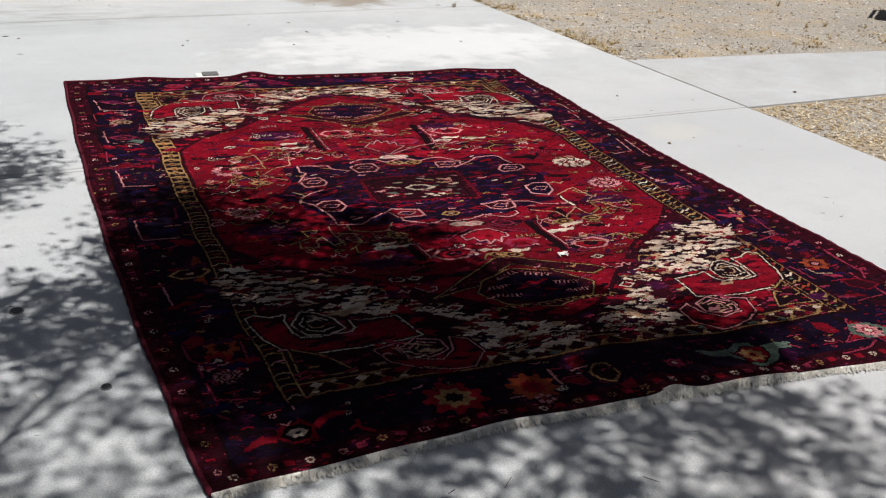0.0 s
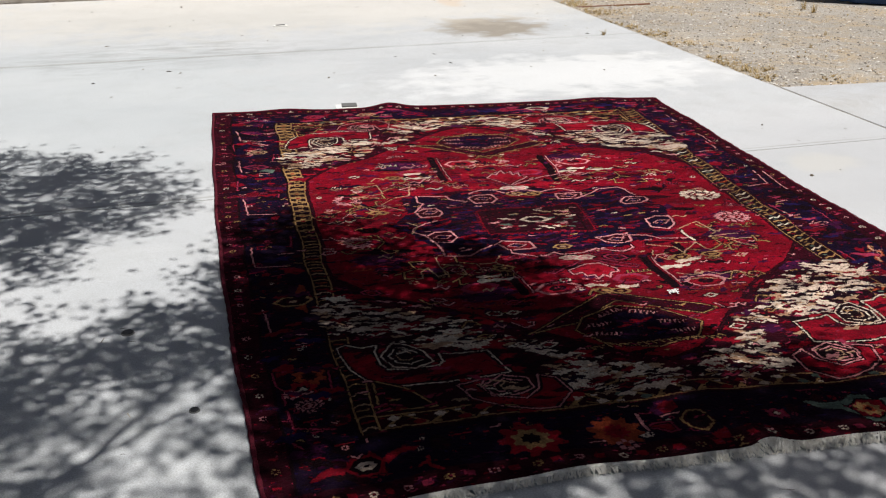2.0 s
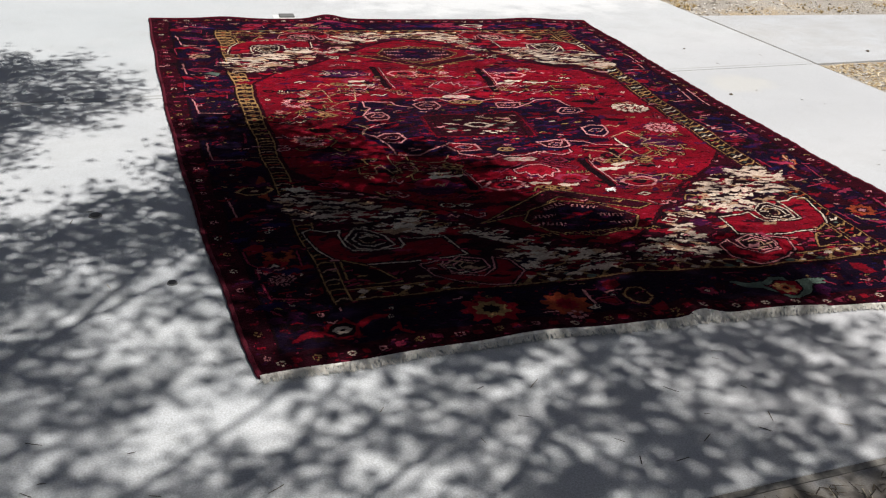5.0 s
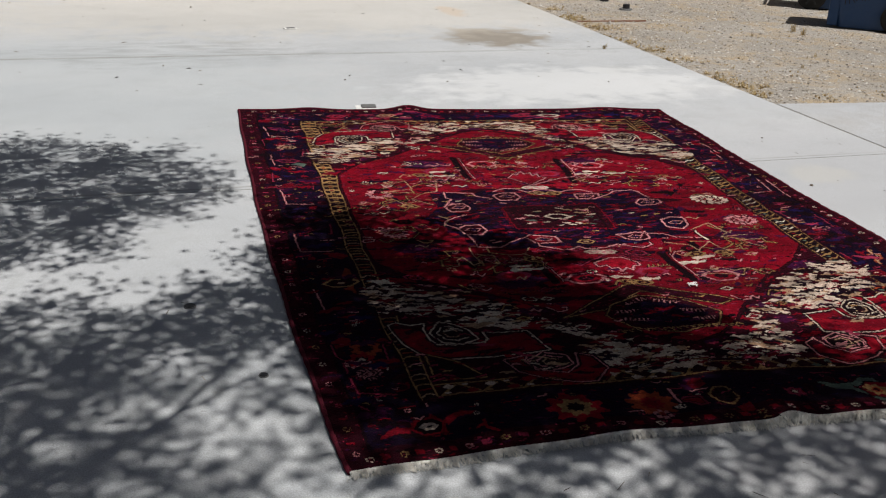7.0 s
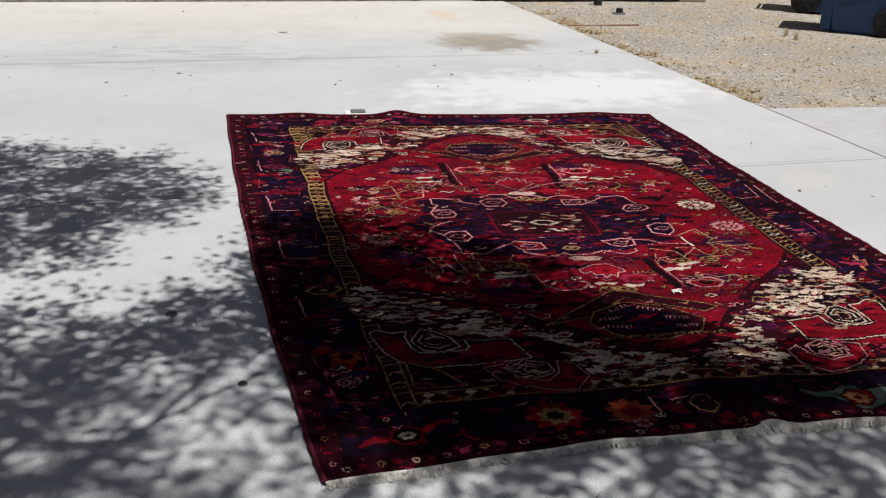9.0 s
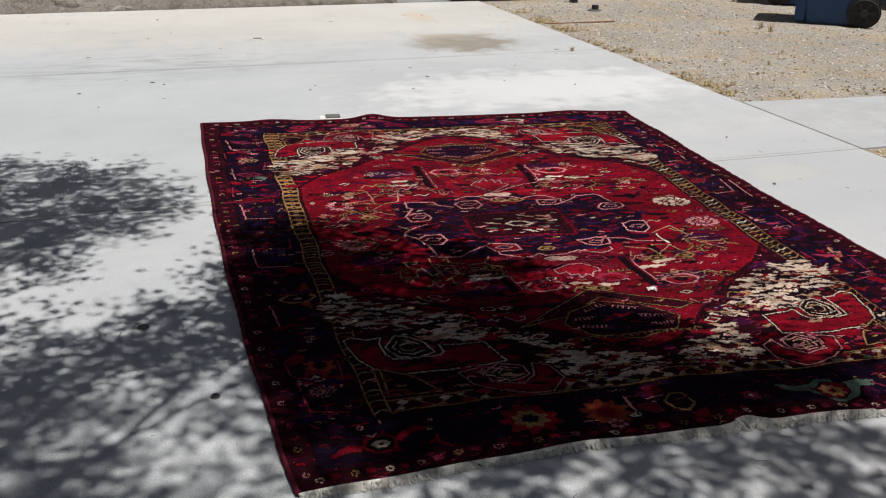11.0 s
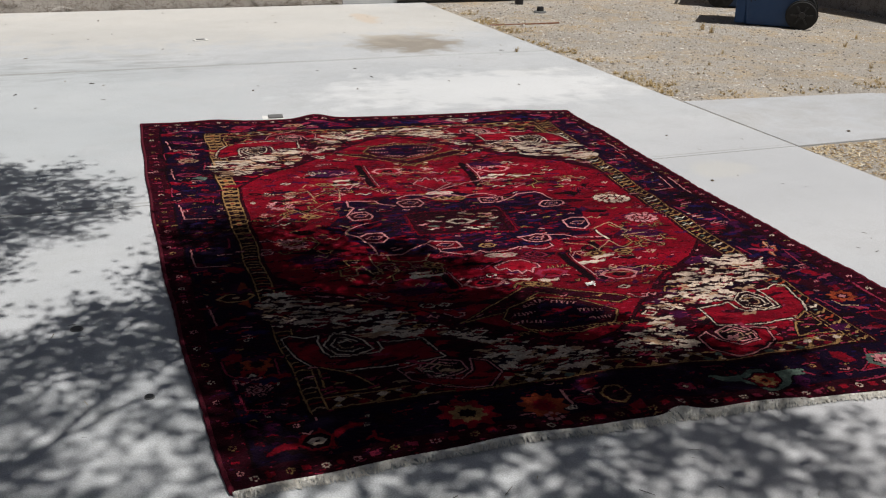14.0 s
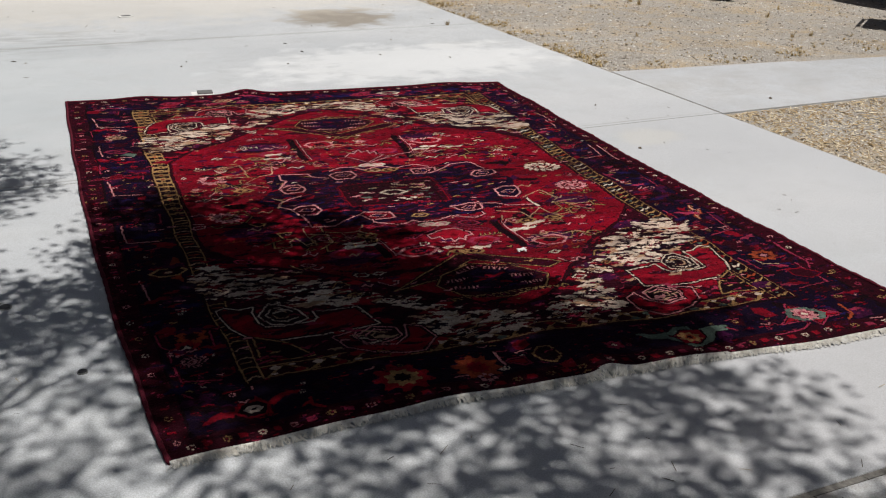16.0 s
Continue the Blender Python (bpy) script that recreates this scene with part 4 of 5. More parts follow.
            L.poly(q(out), DARK, GOLD, 2)
            L.streaks(q(out), 12, (RED, GOLD, ROSE), 0.014, 2.2)
            low = [(0.50, 0.103), (0.64, 0.103), (0.62, 0.115), (0.55, 0.113)]
            L.streaks(q(low), 24, (RED, GOLD, CREAM, ROSE, CREAM), 0.018, 2.6)
    # the great red medallion
    half = [(u, v) for u, v in edge[::-1]]
    whole = half + [(0.852, 0.645)] + [(u, 1.006 - v) for u, v in edge[1:]] + [(1.005 - u, 1.006 - v) for u, v in half] + [(0.153, 0.645), (0.153, 0.355)] + [(1.005 - u, v) for u, v in edge[1:]]
    L.poly(whole, RED, DARK, 5)
    for _ in range(760):
        L.wisp(whole, rng.choice((WINE, WINE, RED, SCARLET, WINE, RED, DARK, PURPLE)), rng.uniform(0.3, 0.95))
    for _ in range(230):
        L.wisp(whole, rng.choice((SAND, ROSE, PINK, GOLD, ROSE, ROSE)), rng.uniform(0.22, 0.42))
    L.line(whole + whole[:1], WINE, 2.4)
    for k in range(90):
        u, v = rng.uniform(0.2, 0.8), rng.uniform(0.2, 0.8)
        if abs(u - 0.5) / 0.36 + abs(v - 0.5) / 0.46 < 1:
            L.shape(u, v, rng.uniform(0.02, 0.05), [(-1, 0), (-0.4, 0.25), (0.6, 0.2), (1, -0.05), (0.1, -0.25)], rng.choice((SCARLET, WINE, RED, WINE, DARK)))
    # side rosettes, violet patches, dark bars
    for u, v, d in ((0.205, 0.44, PINK), (0.215, 0.57, PINK)):
        L.rosette(u, v, 0.028 if d == CREAM else 0.025, 12, d, PINK, WINE)
        L.shape(u, v, 0.016, [(-1.2, 0), (0, 0.8), (1.2, 0), (0, -0.8)], RED, d, 0, 2)
    for u, v in ((0.34, 0.69), (0.655, 0.70), (0.345, 0.29), (0.655, 0.285), (0.23, 0.39), (0.77, 0.385)):
        L.shape(u, v, 0.044, [(-1, 0.1), (-0.4, 0.5), (0.5, 0.4), (1, 0), (0.4, -0.45), (-0.6, -0.4)], PURPLE)
        L.streaks([(u - 0.04, v - 0.012), (u + 0.04, v - 0.012), (u + 0.04, v + 0.012), (u - 0.04, v + 0.012)], 14, (NAVY, ROSE, BLUE, PURPLE), 0.02, 2.2)
        L.comb((u - 0.045, v - 0.024), (u + 0.045, v - 0.024), 9, 5, ORANGE, 1.6)
    for a, b in (((0.39, 0.352), (0.393, 0.284)), ((0.601, 0.348), (0.6, 0.274)), ((0.399, 0.722), (0.397, 0.622)), ((0.606, 0.708), (0.593, 0.603))):
        L.line([a, b], DARK, 11)
        L.line([(a[0] + 0.012, a[1]), (b[0] + 0.012, b[1])], PINK, 1.6)
        L.hexagon(a[0] + 0.05, (a[1] + b[1]) / 2 + (0.02 if a[1] > 0.5 else -0.03), 0.026, (PINK, RED, SCARLET, DARK, WINE), 0, 1.3)
        L.hexagon(a[0] - 0.05, (a[1] + b[1]) / 2 - 0.012, 0.022, (ROSE, SCARLET, RED), 0, 1.3)
    # end palmettes with roofs
    for fv in (0, 1):
        q = lambda pts: [(u + (0.012 if fv else 0), 0.992 - v if fv else v) for u, v in pts]
        L.poly(q([(0.36, 0.206), (0.40, 0.222), (0.488, 0.266), (0.515, 0.266), (0.61, 0.232), (0.625, 0.222), (0.60, 0.215), (0.502, 0.250), (0.425, 0.213)]), WINE, GOLD, 1.6)
        L.poly(q([(0.418, 0.200), (0.44, 0.224), (0.49, 0.240), (0.55, 0.228), (0.585, 0.200), (0.56, 0.172), (0.50, 0.158), (0.44, 0.172)]), WINE, GOLD, 1.7)
        L.poly(q([(0.435, 0.198), (0.46, 0.220), (0.50, 0.228), (0.545, 0.216), (0.565, 0.198), (0.545, 0.178), (0.50, 0.168), (0.455, 0.178)]), NAVY, None)
        for s in (-1, 1):
            for dv in (-0.010, 0.006):
                a, b = q([(0.5 + s * 0.065, 0.198 + dv), (0.5 + s * 0.03, 0.198 + dv * 1.3)])
                L.comb(a, b, 6, 6, PINK, 1.7)
            a, b = q([(0.5 + s * 0.04, 0.222), (0.5 + s * 0.004, 0.230)])
            L.comb(a, b, 5, 6, PINK, 1.7)
        L.streaks(q([(0.46, 0.18), (0.54, 0.18), (0.54, 0.21), (0.46, 0.21)]), 16, (BLUE, RED, DARK, PURPLE), 0.02, 4)
        a, b = q([(0.415, 0.168), (0.585, 0.170)])
        L.comb(a, b, 16, -5 if not fv else 5, GOLD, 1.8)
        (cu, cv), = q([(0.5, 0.273)])
        for s in (-1, 1):
            L.hook(cu + s * 0.013, cv, 0.013, GOLD, 1, 2.4)
            L.rect(cu + s * 0.03 - 0.004, cu + s * 0.03 + 0.004, cv + 0.004, cv + 0.008, CREAM)
    # inner blue medallion
    ring = [(0.27, 0.478), (0.302, 0.520), (0.308, 0.571), (0.345, 0.568), (0.372, 0.556), (0.41, 0.574), (0.452, 0.579), (0.5, 0.586), (0.547, 0.577), (0.60, 0.556), (0.639, 0.566), (0.684, 0.566),
            (0.698, 0.522), (0.726, 0.478), (0.698, 0.44), (0.69, 0.40), (0.647, 0.393), (0.586, 0.380), (0.526, 0.378), (0.494, 0.364), (0.465, 0.377), (0.409, 0.373), (0.347, 0.388), (0.312, 0.40), (0.302, 0.44)]
    L.poly(ring, NAVY)
    L.streaks(ring, 420, (BLUE, PURPLE, WINE, RED, WINE, NAVY, PURPLE, RED, DARK), 0.026, 5)
    L.streaks(ring, 46, (PINK, ROSE, CREAM, GOLD), 0.014, 2.4)
    for u, v in ((0.5, 0.563), (0.498, 0.388)):
        L.hexagon(u, v, 0.012, (GOLD, WINE, SAND))
    # the dark square at the heart
    square = [(0.412, 0.508), (0.585, 0.515), (0.572, 0.428), (0.408, 0.434)]
    L.poly(square, WINE)
    for k in range(4):
        a, b = square[k], square[(k + 1) % 4]
        L.comb(a, b, 16, 4, RED, 2)
    mid = lambda p, f: (0.495 + (p[0] - 0.495) * f, 0.471 + (p[1] - 0.471) * f)
    L.poly([mid(p, 0.84) for p in square], WINE, DARK, 2)
    L.streaks([mid(p, 0.74) for p in square], 26, (DARK, RED, DARK, WINE), 0.026, 5)
    for _ in range(34):
        L.wisp([mid(p, 0.78) for p in square], rng.choice((SAND, CREAM, GREEN, PINK)), 0.5)
    L.hexagon(0.495, 0.471, 0.018, (CREAM, DARK, WINE))
    # branches round the medallion
    for u, v, su, sv in ((0.27, 0.60, 0.055, 0.032), (0.30, 0.362, 0.06, 0.03), (0.355, 0.335, 0.045, 0.024), (0.70, 0.352, 0.06, 0.032), (0.735, 0.60, 0.055, 0.03),
                         (0.345, 0.625, 0.04, 0.026), (0.65, 0.622, 0.045, 0.026), (0.24, 0.545, 0.035, 0.022), (0.775, 0.36, 0.04, 0.022)):
        L.branch(u, v, su, sv, GOLD)
        L.shape(u, v - sv * 0.2, 0.02, [(-1, 0), (0, 0.5), (1, 0), (0, -0.5)], rng.choice((NAVY, PURPLE, WINE)), None)
    # scattered filling figures
    for k in range(420):
        u, v = rng.uniform(0.17, 0.5), rng.uniform(0.15, 0.86)
        if abs(u - 0.5) / 0.37 + abs(v - 0.5) / 0.55 > 1.05 or (0.27 < u and 0.37 < v < 0.58) or (u > 0.39 and (v < 0.28 or v > 0.72)):
            continue
        kind, dye, r = rng.randrange(5), rng.choice((PINK, PINK, ROSE, SAND, CREAM, PURPLE, WINE, ROSE, GOLD, SAND)), rng.uniform(0.007, 0.015)
        for uu in (u, 1.0 - u + rng.uniform(-0.008, 0.008)):
            if kind == 0:
                L.hook(uu, v, r, dye, rng.choice((-1, 1)), 1.8)
            elif kind == 1:
                L.shape(uu, v, r, [(-1, 0), (0, 0.6), (1, 0), (0, -0.6)], RED, dye, 0, 1.8)
            elif kind == 2:
                L.sprig(uu, v, r * 0.6, dye)
            elif kind == 3:
                L.line([(uu - r, v), (uu - r * 0.3, v + 0.004), (uu + r * 0.3, v - 0.003), (uu + r, v + 0.003)], dye, 2)
            else:
                L.shape(uu, v, r, [(-1, 0.3), (0, 0.7), (1, 0.1), (0.2, -0.5)], rng.choice((NAVY, WINE, PURPLE, DARK)), None, rng.uniform(0, 3))
    w = L.window(whole, 1)
    js, cols = np.nonzero(L.inside(w))
    for k in range(150):
        n = rng.randrange(len(js))
        u, v = (cols[n] + w[1].start) / NU, (js[n] + w[0].start) / NV
        if (0.26 < u < 0.74 and 0.355 < v < 0.595) or (0.35 < u < 0.64 and (v < 0.29 or v > 0.70)):
            continue
        r, dye = rng.uniform(0.010, 0.024), rng.choice((GOLD, GOLD, CREAM, PINK, ROSE, DARK, DARK, WINE))
        kind = rng.randrange(4)
        if kind == 0:
            L.line([(u - r, v - r * 0.2), (u - r * 0.4, v + r * 0.3), (u + r * 0.2, v + r * 0.1), (u + r * 0.3, v - r * 0.35), (u + r, v - r * 0.3)], dye, 1.5)
        elif kind == 1:
            L.comb((u - r, v), (u + r * 0.8, v + rng.uniform(-0.2, 0.2) * r), rng.randrange(3, 6), rng.choice((-6, 6)), dye, 1.5)
        elif kind == 2:
            L.hexagon(u, v, r * 0.8, (DARK, dye, DARK, RED, rng.choice((WINE, PURPLE, SCARLET))), rng.uniform(-0.3, 0.3), 1.3)
        else:
            L.shape(u, v, r, [(-1, 0), (-0.5, 0.35), (0.1, 0.15), (0.8, 0.4), (1, -0.05), (0.2, -0.3), (-0.4, -0.2)], rng.choice((DARK, WINE, PURPLE, NAVY)), None, rng.uniform(-0.3, 0.3))
    for u, v in ((0.36, 0.318), (0.63, 0.318), (0.35, 0.655), (0.645, 0.645), (0.67, 0.33)):
        L.shape(u, v, 0.018, [(-1, 0.2), (-0.4, 0.5), (0.2, 0.2), (1, 0.4), (0.6, -0.3), (-0.2, -0.1), (-0.8, -0.4)], CREAM)
    # the great vine, its medals, fans and flowering branches
    L.medal([(0.419, 0.552), (0.424, 0.534), (0.454, 0.532), (0.466, 0.545), (0.461, 0.562), (0.434, 0.56)], WINE, PINK, 2.8)
    L.medal([(0.568, 0.553), (0.566, 0.534), (0.595, 0.532), (0.608, 0.538), (0.612, 0.553), (0.575, 0.553)], WINE, PINK, 2.8)
    L.medal([(0.66, 0.508), (0.663, 0.499), (0.693, 0.499), (0.71, 0.508), (0.709, 0.52), (0.677, 0.522)], NAVY, PINK, 2.8)
    L.medal([(0.314, 0.52), (0.32, 0.501), (0.35, 0.499), (0.357, 0.508), (0.352, 0.525), (0.332, 0.525)], WINE, PINK, 2.8)
    L.medal([(0.311, 0.445), (0.316, 0.427), (0.343, 0.424), (0.356, 0.436), (0.353, 0.454), (0.328, 0.455)], WINE, PINK, 2.8)
    L.medal([(0.408, 0.406), (0.418, 0.385), (0.447, 0.387), (0.457, 0.389), (0.457, 0.406), (0.417, 0.412)], RED, PINK, 2.8)
    L.medal([(0.562, 0.408), (0.569, 0.394), (0.585, 0.389), (0.61, 0.392), (0.615, 0.406), (0.599, 0.413)], WINE, PINK, 2.8)
    L.medal([(0.664, 0.448), (0.662, 0.424), (0.687, 0.415), (0.702, 0.426), (0.707, 0.45), (0.686, 0.454)], NAVY, PINK, 2.8)
    L.line([(0.424, 0.567), (0.446, 0.58), (0.466, 0.58), (0.484, 0.567), (0.501, 0.573), (0.516, 0.576), (0.531, 0.571), (0.543, 0.562), (0.568, 0.571), (0.585, 0.571), (0.602, 0.559)], PINK, 2.8)
    L.line([(0.334, 0.569), (0.384, 0.564), (0.386, 0.553), (0.414, 0.541)], PINK, 2.6)
    L.line([(0.608, 0.538), (0.63, 0.548), (0.644, 0.557), (0.681, 0.56), (0.689, 0.553), (0.692, 0.538), (0.697, 0.529)], PINK, 2.8)
    L.line([(0.334, 0.569), (0.331, 0.548), (0.339, 0.543), (0.314, 0.518)], PINK, 2.6)
    L.line([(0.342, 0.487), (0.323, 0.483), (0.301, 0.469), (0.296, 0.459), (0.311, 0.448)], PINK, 2.4)
    L.line([(0.319, 0.426), (0.324, 0.399), (0.324, 0.387), (0.359, 0.384), (0.378, 0.396), (0.408, 0.406)], PINK, 2.6)
    L.line([(0.42, 0.387), (0.42, 0.378), (0.45, 0.365), (0.464, 0.366), (0.479, 0.375), (0.487, 0.368), (0.519, 0.368), (0.544, 0.377), (0.562, 0.37), (0.58, 0.366), (0.6, 0.375), (0.6, 0.382)], PINK, 2.6)
    L.line([(0.61, 0.408), (0.642, 0.401), (0.658, 0.389), (0.701, 0.385)], PINK, 2.4)
    L.line([(0.703, 0.408), (0.703, 0.392), (0.704, 0.377)], CREAM, 3.4)
    L.poly([(0.479, 0.326), (0.509, 0.34), (0.532, 0.34), (0.547, 0.326), (0.547, 0.317), (0.534, 0.316), (0.524, 0.305), (0.519, 0.312), (0.506, 0.302), (0.506, 0.312), (0.494, 0.309), (0.494, 0.319), (0.479, 0.314)], SCARLET, PINK, 2.0)
    L.line([(0.443, 0.326), (0.455, 0.319), (0.489, 0.338), (0.509, 0.349)], ROSE, 2.0)
    L.line([(0.524, 0.351), (0.545, 0.337), (0.562, 0.328), (0.578, 0.323), (0.585, 0.328), (0.562, 0.337), (0.537, 0.349)], ROSE, 2.0)
    L.poly([(0.476, 0.628), (0.491, 0.642), (0.496, 0.637), (0.511, 0.655), (0.513, 0.642), (0.526, 0.649), (0.526, 0.634), (0.538, 0.644), (0.538, 0.63), (0.548, 0.625), (0.526, 0.609), (0.504, 0.595), (0.494, 0.609)], SCARLET, PINK, 2.0)
    L.line([(0.446, 0.625), (0.474, 0.613), (0.494, 0.594)], ROSE, 2.0)
    L.line([(0.509, 0.594), (0.543, 0.609), (0.575, 0.623), (0.604, 0.625)], PINK, 2.2)
    L.line([(0.264, 0.338), (0.274, 0.34), (0.278, 0.356), (0.29, 0.365), (0.296, 0.342), (0.313, 0.345)], SAND, 1.8)
    L.line([(0.31, 0.387), (0.308, 0.365), (0.313, 0.347)], SAND, 1.8)
    L.line([(0.312, 0.368), (0.339, 0.361), (0.337, 0.338), (0.325, 0.342)], SAND, 1.8)
    L.line([(0.352, 0.34), (0.362, 0.34), (0.362, 0.361), (0.388, 0.361), (0.401, 0.377)], SAND, 1.8)
    L.line([(0.388, 0.361), (0.396, 0.352)], SAND, 1.8)
    L.line([(0.625, 0.377), (0.641, 0.37), (0.661, 0.363), (0.666, 0.347), (0.701, 0.372), (0.704, 0.354), (0.715, 0.344), (0.74, 0.347)], SAND, 1.8)
    L.line([(0.693, 0.408), (0.74, 0.427), (0.754, 0.394), (0.734, 0.382), (0.784, 0.387)], SAND, 1.8)
    L.line([(0.786, 0.347), (0.77, 0.356), (0.76, 0.37), (0.8, 0.373)], SAND, 1.8)
    L.line([(0.623, 0.363), (0.618, 0.351), (0.643, 0.351)], SAND, 1.8)
    L.line([(0.237, 0.611), (0.272, 0.622), (0.28, 0.59), (0.236, 0.583), (0.271, 0.576)], SAND, 1.8)
    L.line([(0.33, 0.62), (0.323, 0.574), (0.296, 0.571), (0.269, 0.552), (0.284, 0.541)], SAND, 1.8)
    L.line([(0.234, 0.553), (0.249, 0.531), (0.274, 0.543), (0.299, 0.529)], SAND, 1.8)
    L.line([(0.295, 0.489), (0.31, 0.476), (0.293, 0.454)], SAND, 1.8)
    L.line([(0.198, 0.434), (0.227, 0.452), (0.244, 0.44), (0.232, 0.424), (0.2, 0.42)], GOLD, 1.6)
    L.line([(0.212, 0.457), (0.239, 0.459), (0.242, 0.445)], GOLD, 1.6)
    L.line([(0.212, 0.534), (0.244, 0.548), (0.262, 0.527), (0.243, 0.508), (0.217, 0.517)], GOLD, 1.6)
    L.line([(0.624, 0.303), (0.642, 0.296), (0.668, 0.3), (0.683, 0.289), (0.711, 0.293), (0.727, 0.282)], SAND, 1.6)
    L.line([(0.614, 0.286), (0.65, 0.288), (0.689, 0.277)], SAND, 1.6)
    L.hexagon(0.656, 0.338, 0.013, (GOLD, WINE, GOLD))
    L.hexagon(0.705, 0.338, 0.013, (GOLD, WINE, GOLD))
    L.hexagon(0.394, 0.345, 0.013, (GOLD, WINE, GOLD))
    L.hexagon(0.257, 0.524, 0.013, (GOLD, WINE, GOLD))
    L.hexagon(0.31, 0.644, 0.013, (GOLD, WINE, GOLD))
    L.hexagon(0.531, 0.559, 0.013, (GOLD, WINE, GOLD))
    L.shape(0.659, 0.328, 0.014, [(-1.3, 0.2), (-0.4, 0.5), (0.2, 0.2), (1.4, 0.4), (0.8, -0.3), (-0.2, -0.1), (-0.9, -0.4)], CREAM)
    L.shape(0.644, 0.319, 0.014, [(-1.3, 0.2), (-0.4, 0.5), (0.2, 0.2), (1.4, 0.4), (0.8, -0.3), (-0.2, -0.1), (-0.9, -0.4)], CREAM)
    L.shape(0.364, 0.328, 0.014, [(-1.3, 0.2), (-0.4, 0.5), (0.2, 0.2), (1.4, 0.4), (0.8, -0.3), (-0.2, -0.1), (-0.9, -0.4)], CREAM)
    L.shape(0.377, 0.319, 0.014, [(-1.3, 0.2), (-0.4, 0.5), (0.2, 0.2), (1.4, 0.4), (0.8, -0.3), (-0.2, -0.1), (-0.9, -0.4)], CREAM)
    L.shape(0.626, 0.634, 0.014, [(-1.3, 0.2), (-0.4, 0.5), (0.2, 0.2), (1.4, 0.4), (0.8, -0.3), (-0.2, -0.1), (-0.9, -0.4)], CREAM)
    L.shape(0.36, 0.637, 0.014, [(-1.3, 0.2), (-0.4, 0.5), (0.2, 0.2), (1.4, 0.4), (0.8, -0.3), (-0.2, -0.1), (-0.9, -0.4)], CREAM)
    L.shape(0.692, 0.635, 0.014, [(-1.3, 0.2), (-0.4, 0.5), (0.2, 0.2), (1.4, 0.4), (0.8, -0.3), (-0.2, -0.1), (-0.9, -0.4)], CREAM)
    L.shape(0.494, 0.286, 0.014, [(-1.3, 0.2), (-0.4, 0.5), (0.2, 0.2), (1.4, 0.4), (0.8, -0.3), (-0.2, -0.1), (-0.9, -0.4)], CREAM)
    L.shape(0.535, 0.282, 0.014, [(-1.3, 0.2), (-0.4, 0.5), (0.2, 0.2), (1.4, 0.4), (0.8, -0.3), (-0.2, -0.1), (-0.9, -0.4)], CREAM)
    L.hexagon(0.496, 0.358, 0.012, (CREAM, PINK, CREAM))
    L.hexagon(0.516, 0.356, 0.012, (CREAM, PINK, CREAM))
    L.hexagon(0.496, 0.585, 0.012, (CREAM, PINK, CREAM))
    L.hexagon(0.516, 0.583, 0.012, (CREAM, PINK, CREAM))
    L.hexagon(0.499, 0.274, 0.012, (GOLD, WINE, GOLD))
    L.hexagon(0.519, 0.272, 0.012, (GOLD, WINE, GOLD))
    L.wreath(0.804, 0.518, 0.034, CREAM if 0.034 > 0.031 else PINK)
    L.wreath(0.805, 0.438, 0.03, CREAM if 0.03 > 0.031 else PINK)
    # broken ground: knots of neighbouring dyes
    near = {RED: (WINE, SCARLET, ROSE, RED, WINE), SCARLET: (RED, RED, ROSE, WINE), NAVY: (WINE, PURPLE, BLUE, DARK, RED), WINE: (DARK, RED, PURPLE, DARK, ROSE), DARK: (WINE, NAVY, WINE), PURPLE: (WINE, NAVY, ROSE)}
    for _ in range(17000):
        j, i = rng.randrange(NV - 3), rng.randrange(NU - 6)
        h, w = rng.choice((1, 1, 2)), rng.choice((2, 3, 4, 6))
        block = L.g[j:j + h, i:i + w]
        dye = int(block[0, 0])
        if dye in near:
            block[block == dye] = rng.choice(near[dye])
    for _ in range(900):
        u, v = rng.random(), rng.random()
        dye = int(L.g[min(NV - 1, int(v * NV)), min(NU - 1, int(u * NU))])
        if dye in (RED, NAVY, WINE, DARK, PURPLE):
            q = rng.uniform(0.003, 0.008)
            mark = rng.choice((PINK, ROSE, GOLD, DARK, PURPLE, DARK, WINE, DARK))
            L.line([(u - q, v), (u, v + rng.uniform(-0.003, 0.003)), (u + q * 0.8, v + rng.uniform(-0.002, 0.002))], mark, rng.uniform(1.2, 2.4))
    return L.g


def rug_place(u, v):
    """The lie of the rug on the ground: its four corners and wandering edges."""
    u, v = np.asarray(u, float), np.asarray(v, float)
    a, b, c, d = RUG
    x, y = [(a[k] * (1 - u) + b[k] * u) * (1 - v) + (d[k] * (1 - u) + c[k] * u) * v for k in (0, 1)]
    t = np.clip(v, 0, 1)
    x = x - (1 - u) * (0.050 * np.sin(math.pi * t ** 0.8) + 0.003 * np.sin(v * 37)) - u * (0.048 * np.sin(math.pi * t ** 0.85) - 0.004 * np.sin(v * 31 + 1) - 0.003 * np.sin(v * 90))
    near = np.where(u < 0.68, 0.040 * np.sin(math.pi * u / 0.68), -0.024 * np.sin(math.pi * (u - 0.68) / 0.32)) + 0.018 * np.exp(-((u - 0.505) / 0.02) ** 2) + 0.003 * np.sin(u * 46)
    far = 0.032 * np.exp(-((u - 0.86) / 0.13) ** 2) - 0.012 * np.exp(-((u - 0.25) / 0.1) ** 2)
    return x, y + near * (1 - t) ** 8 + far * t ** 8


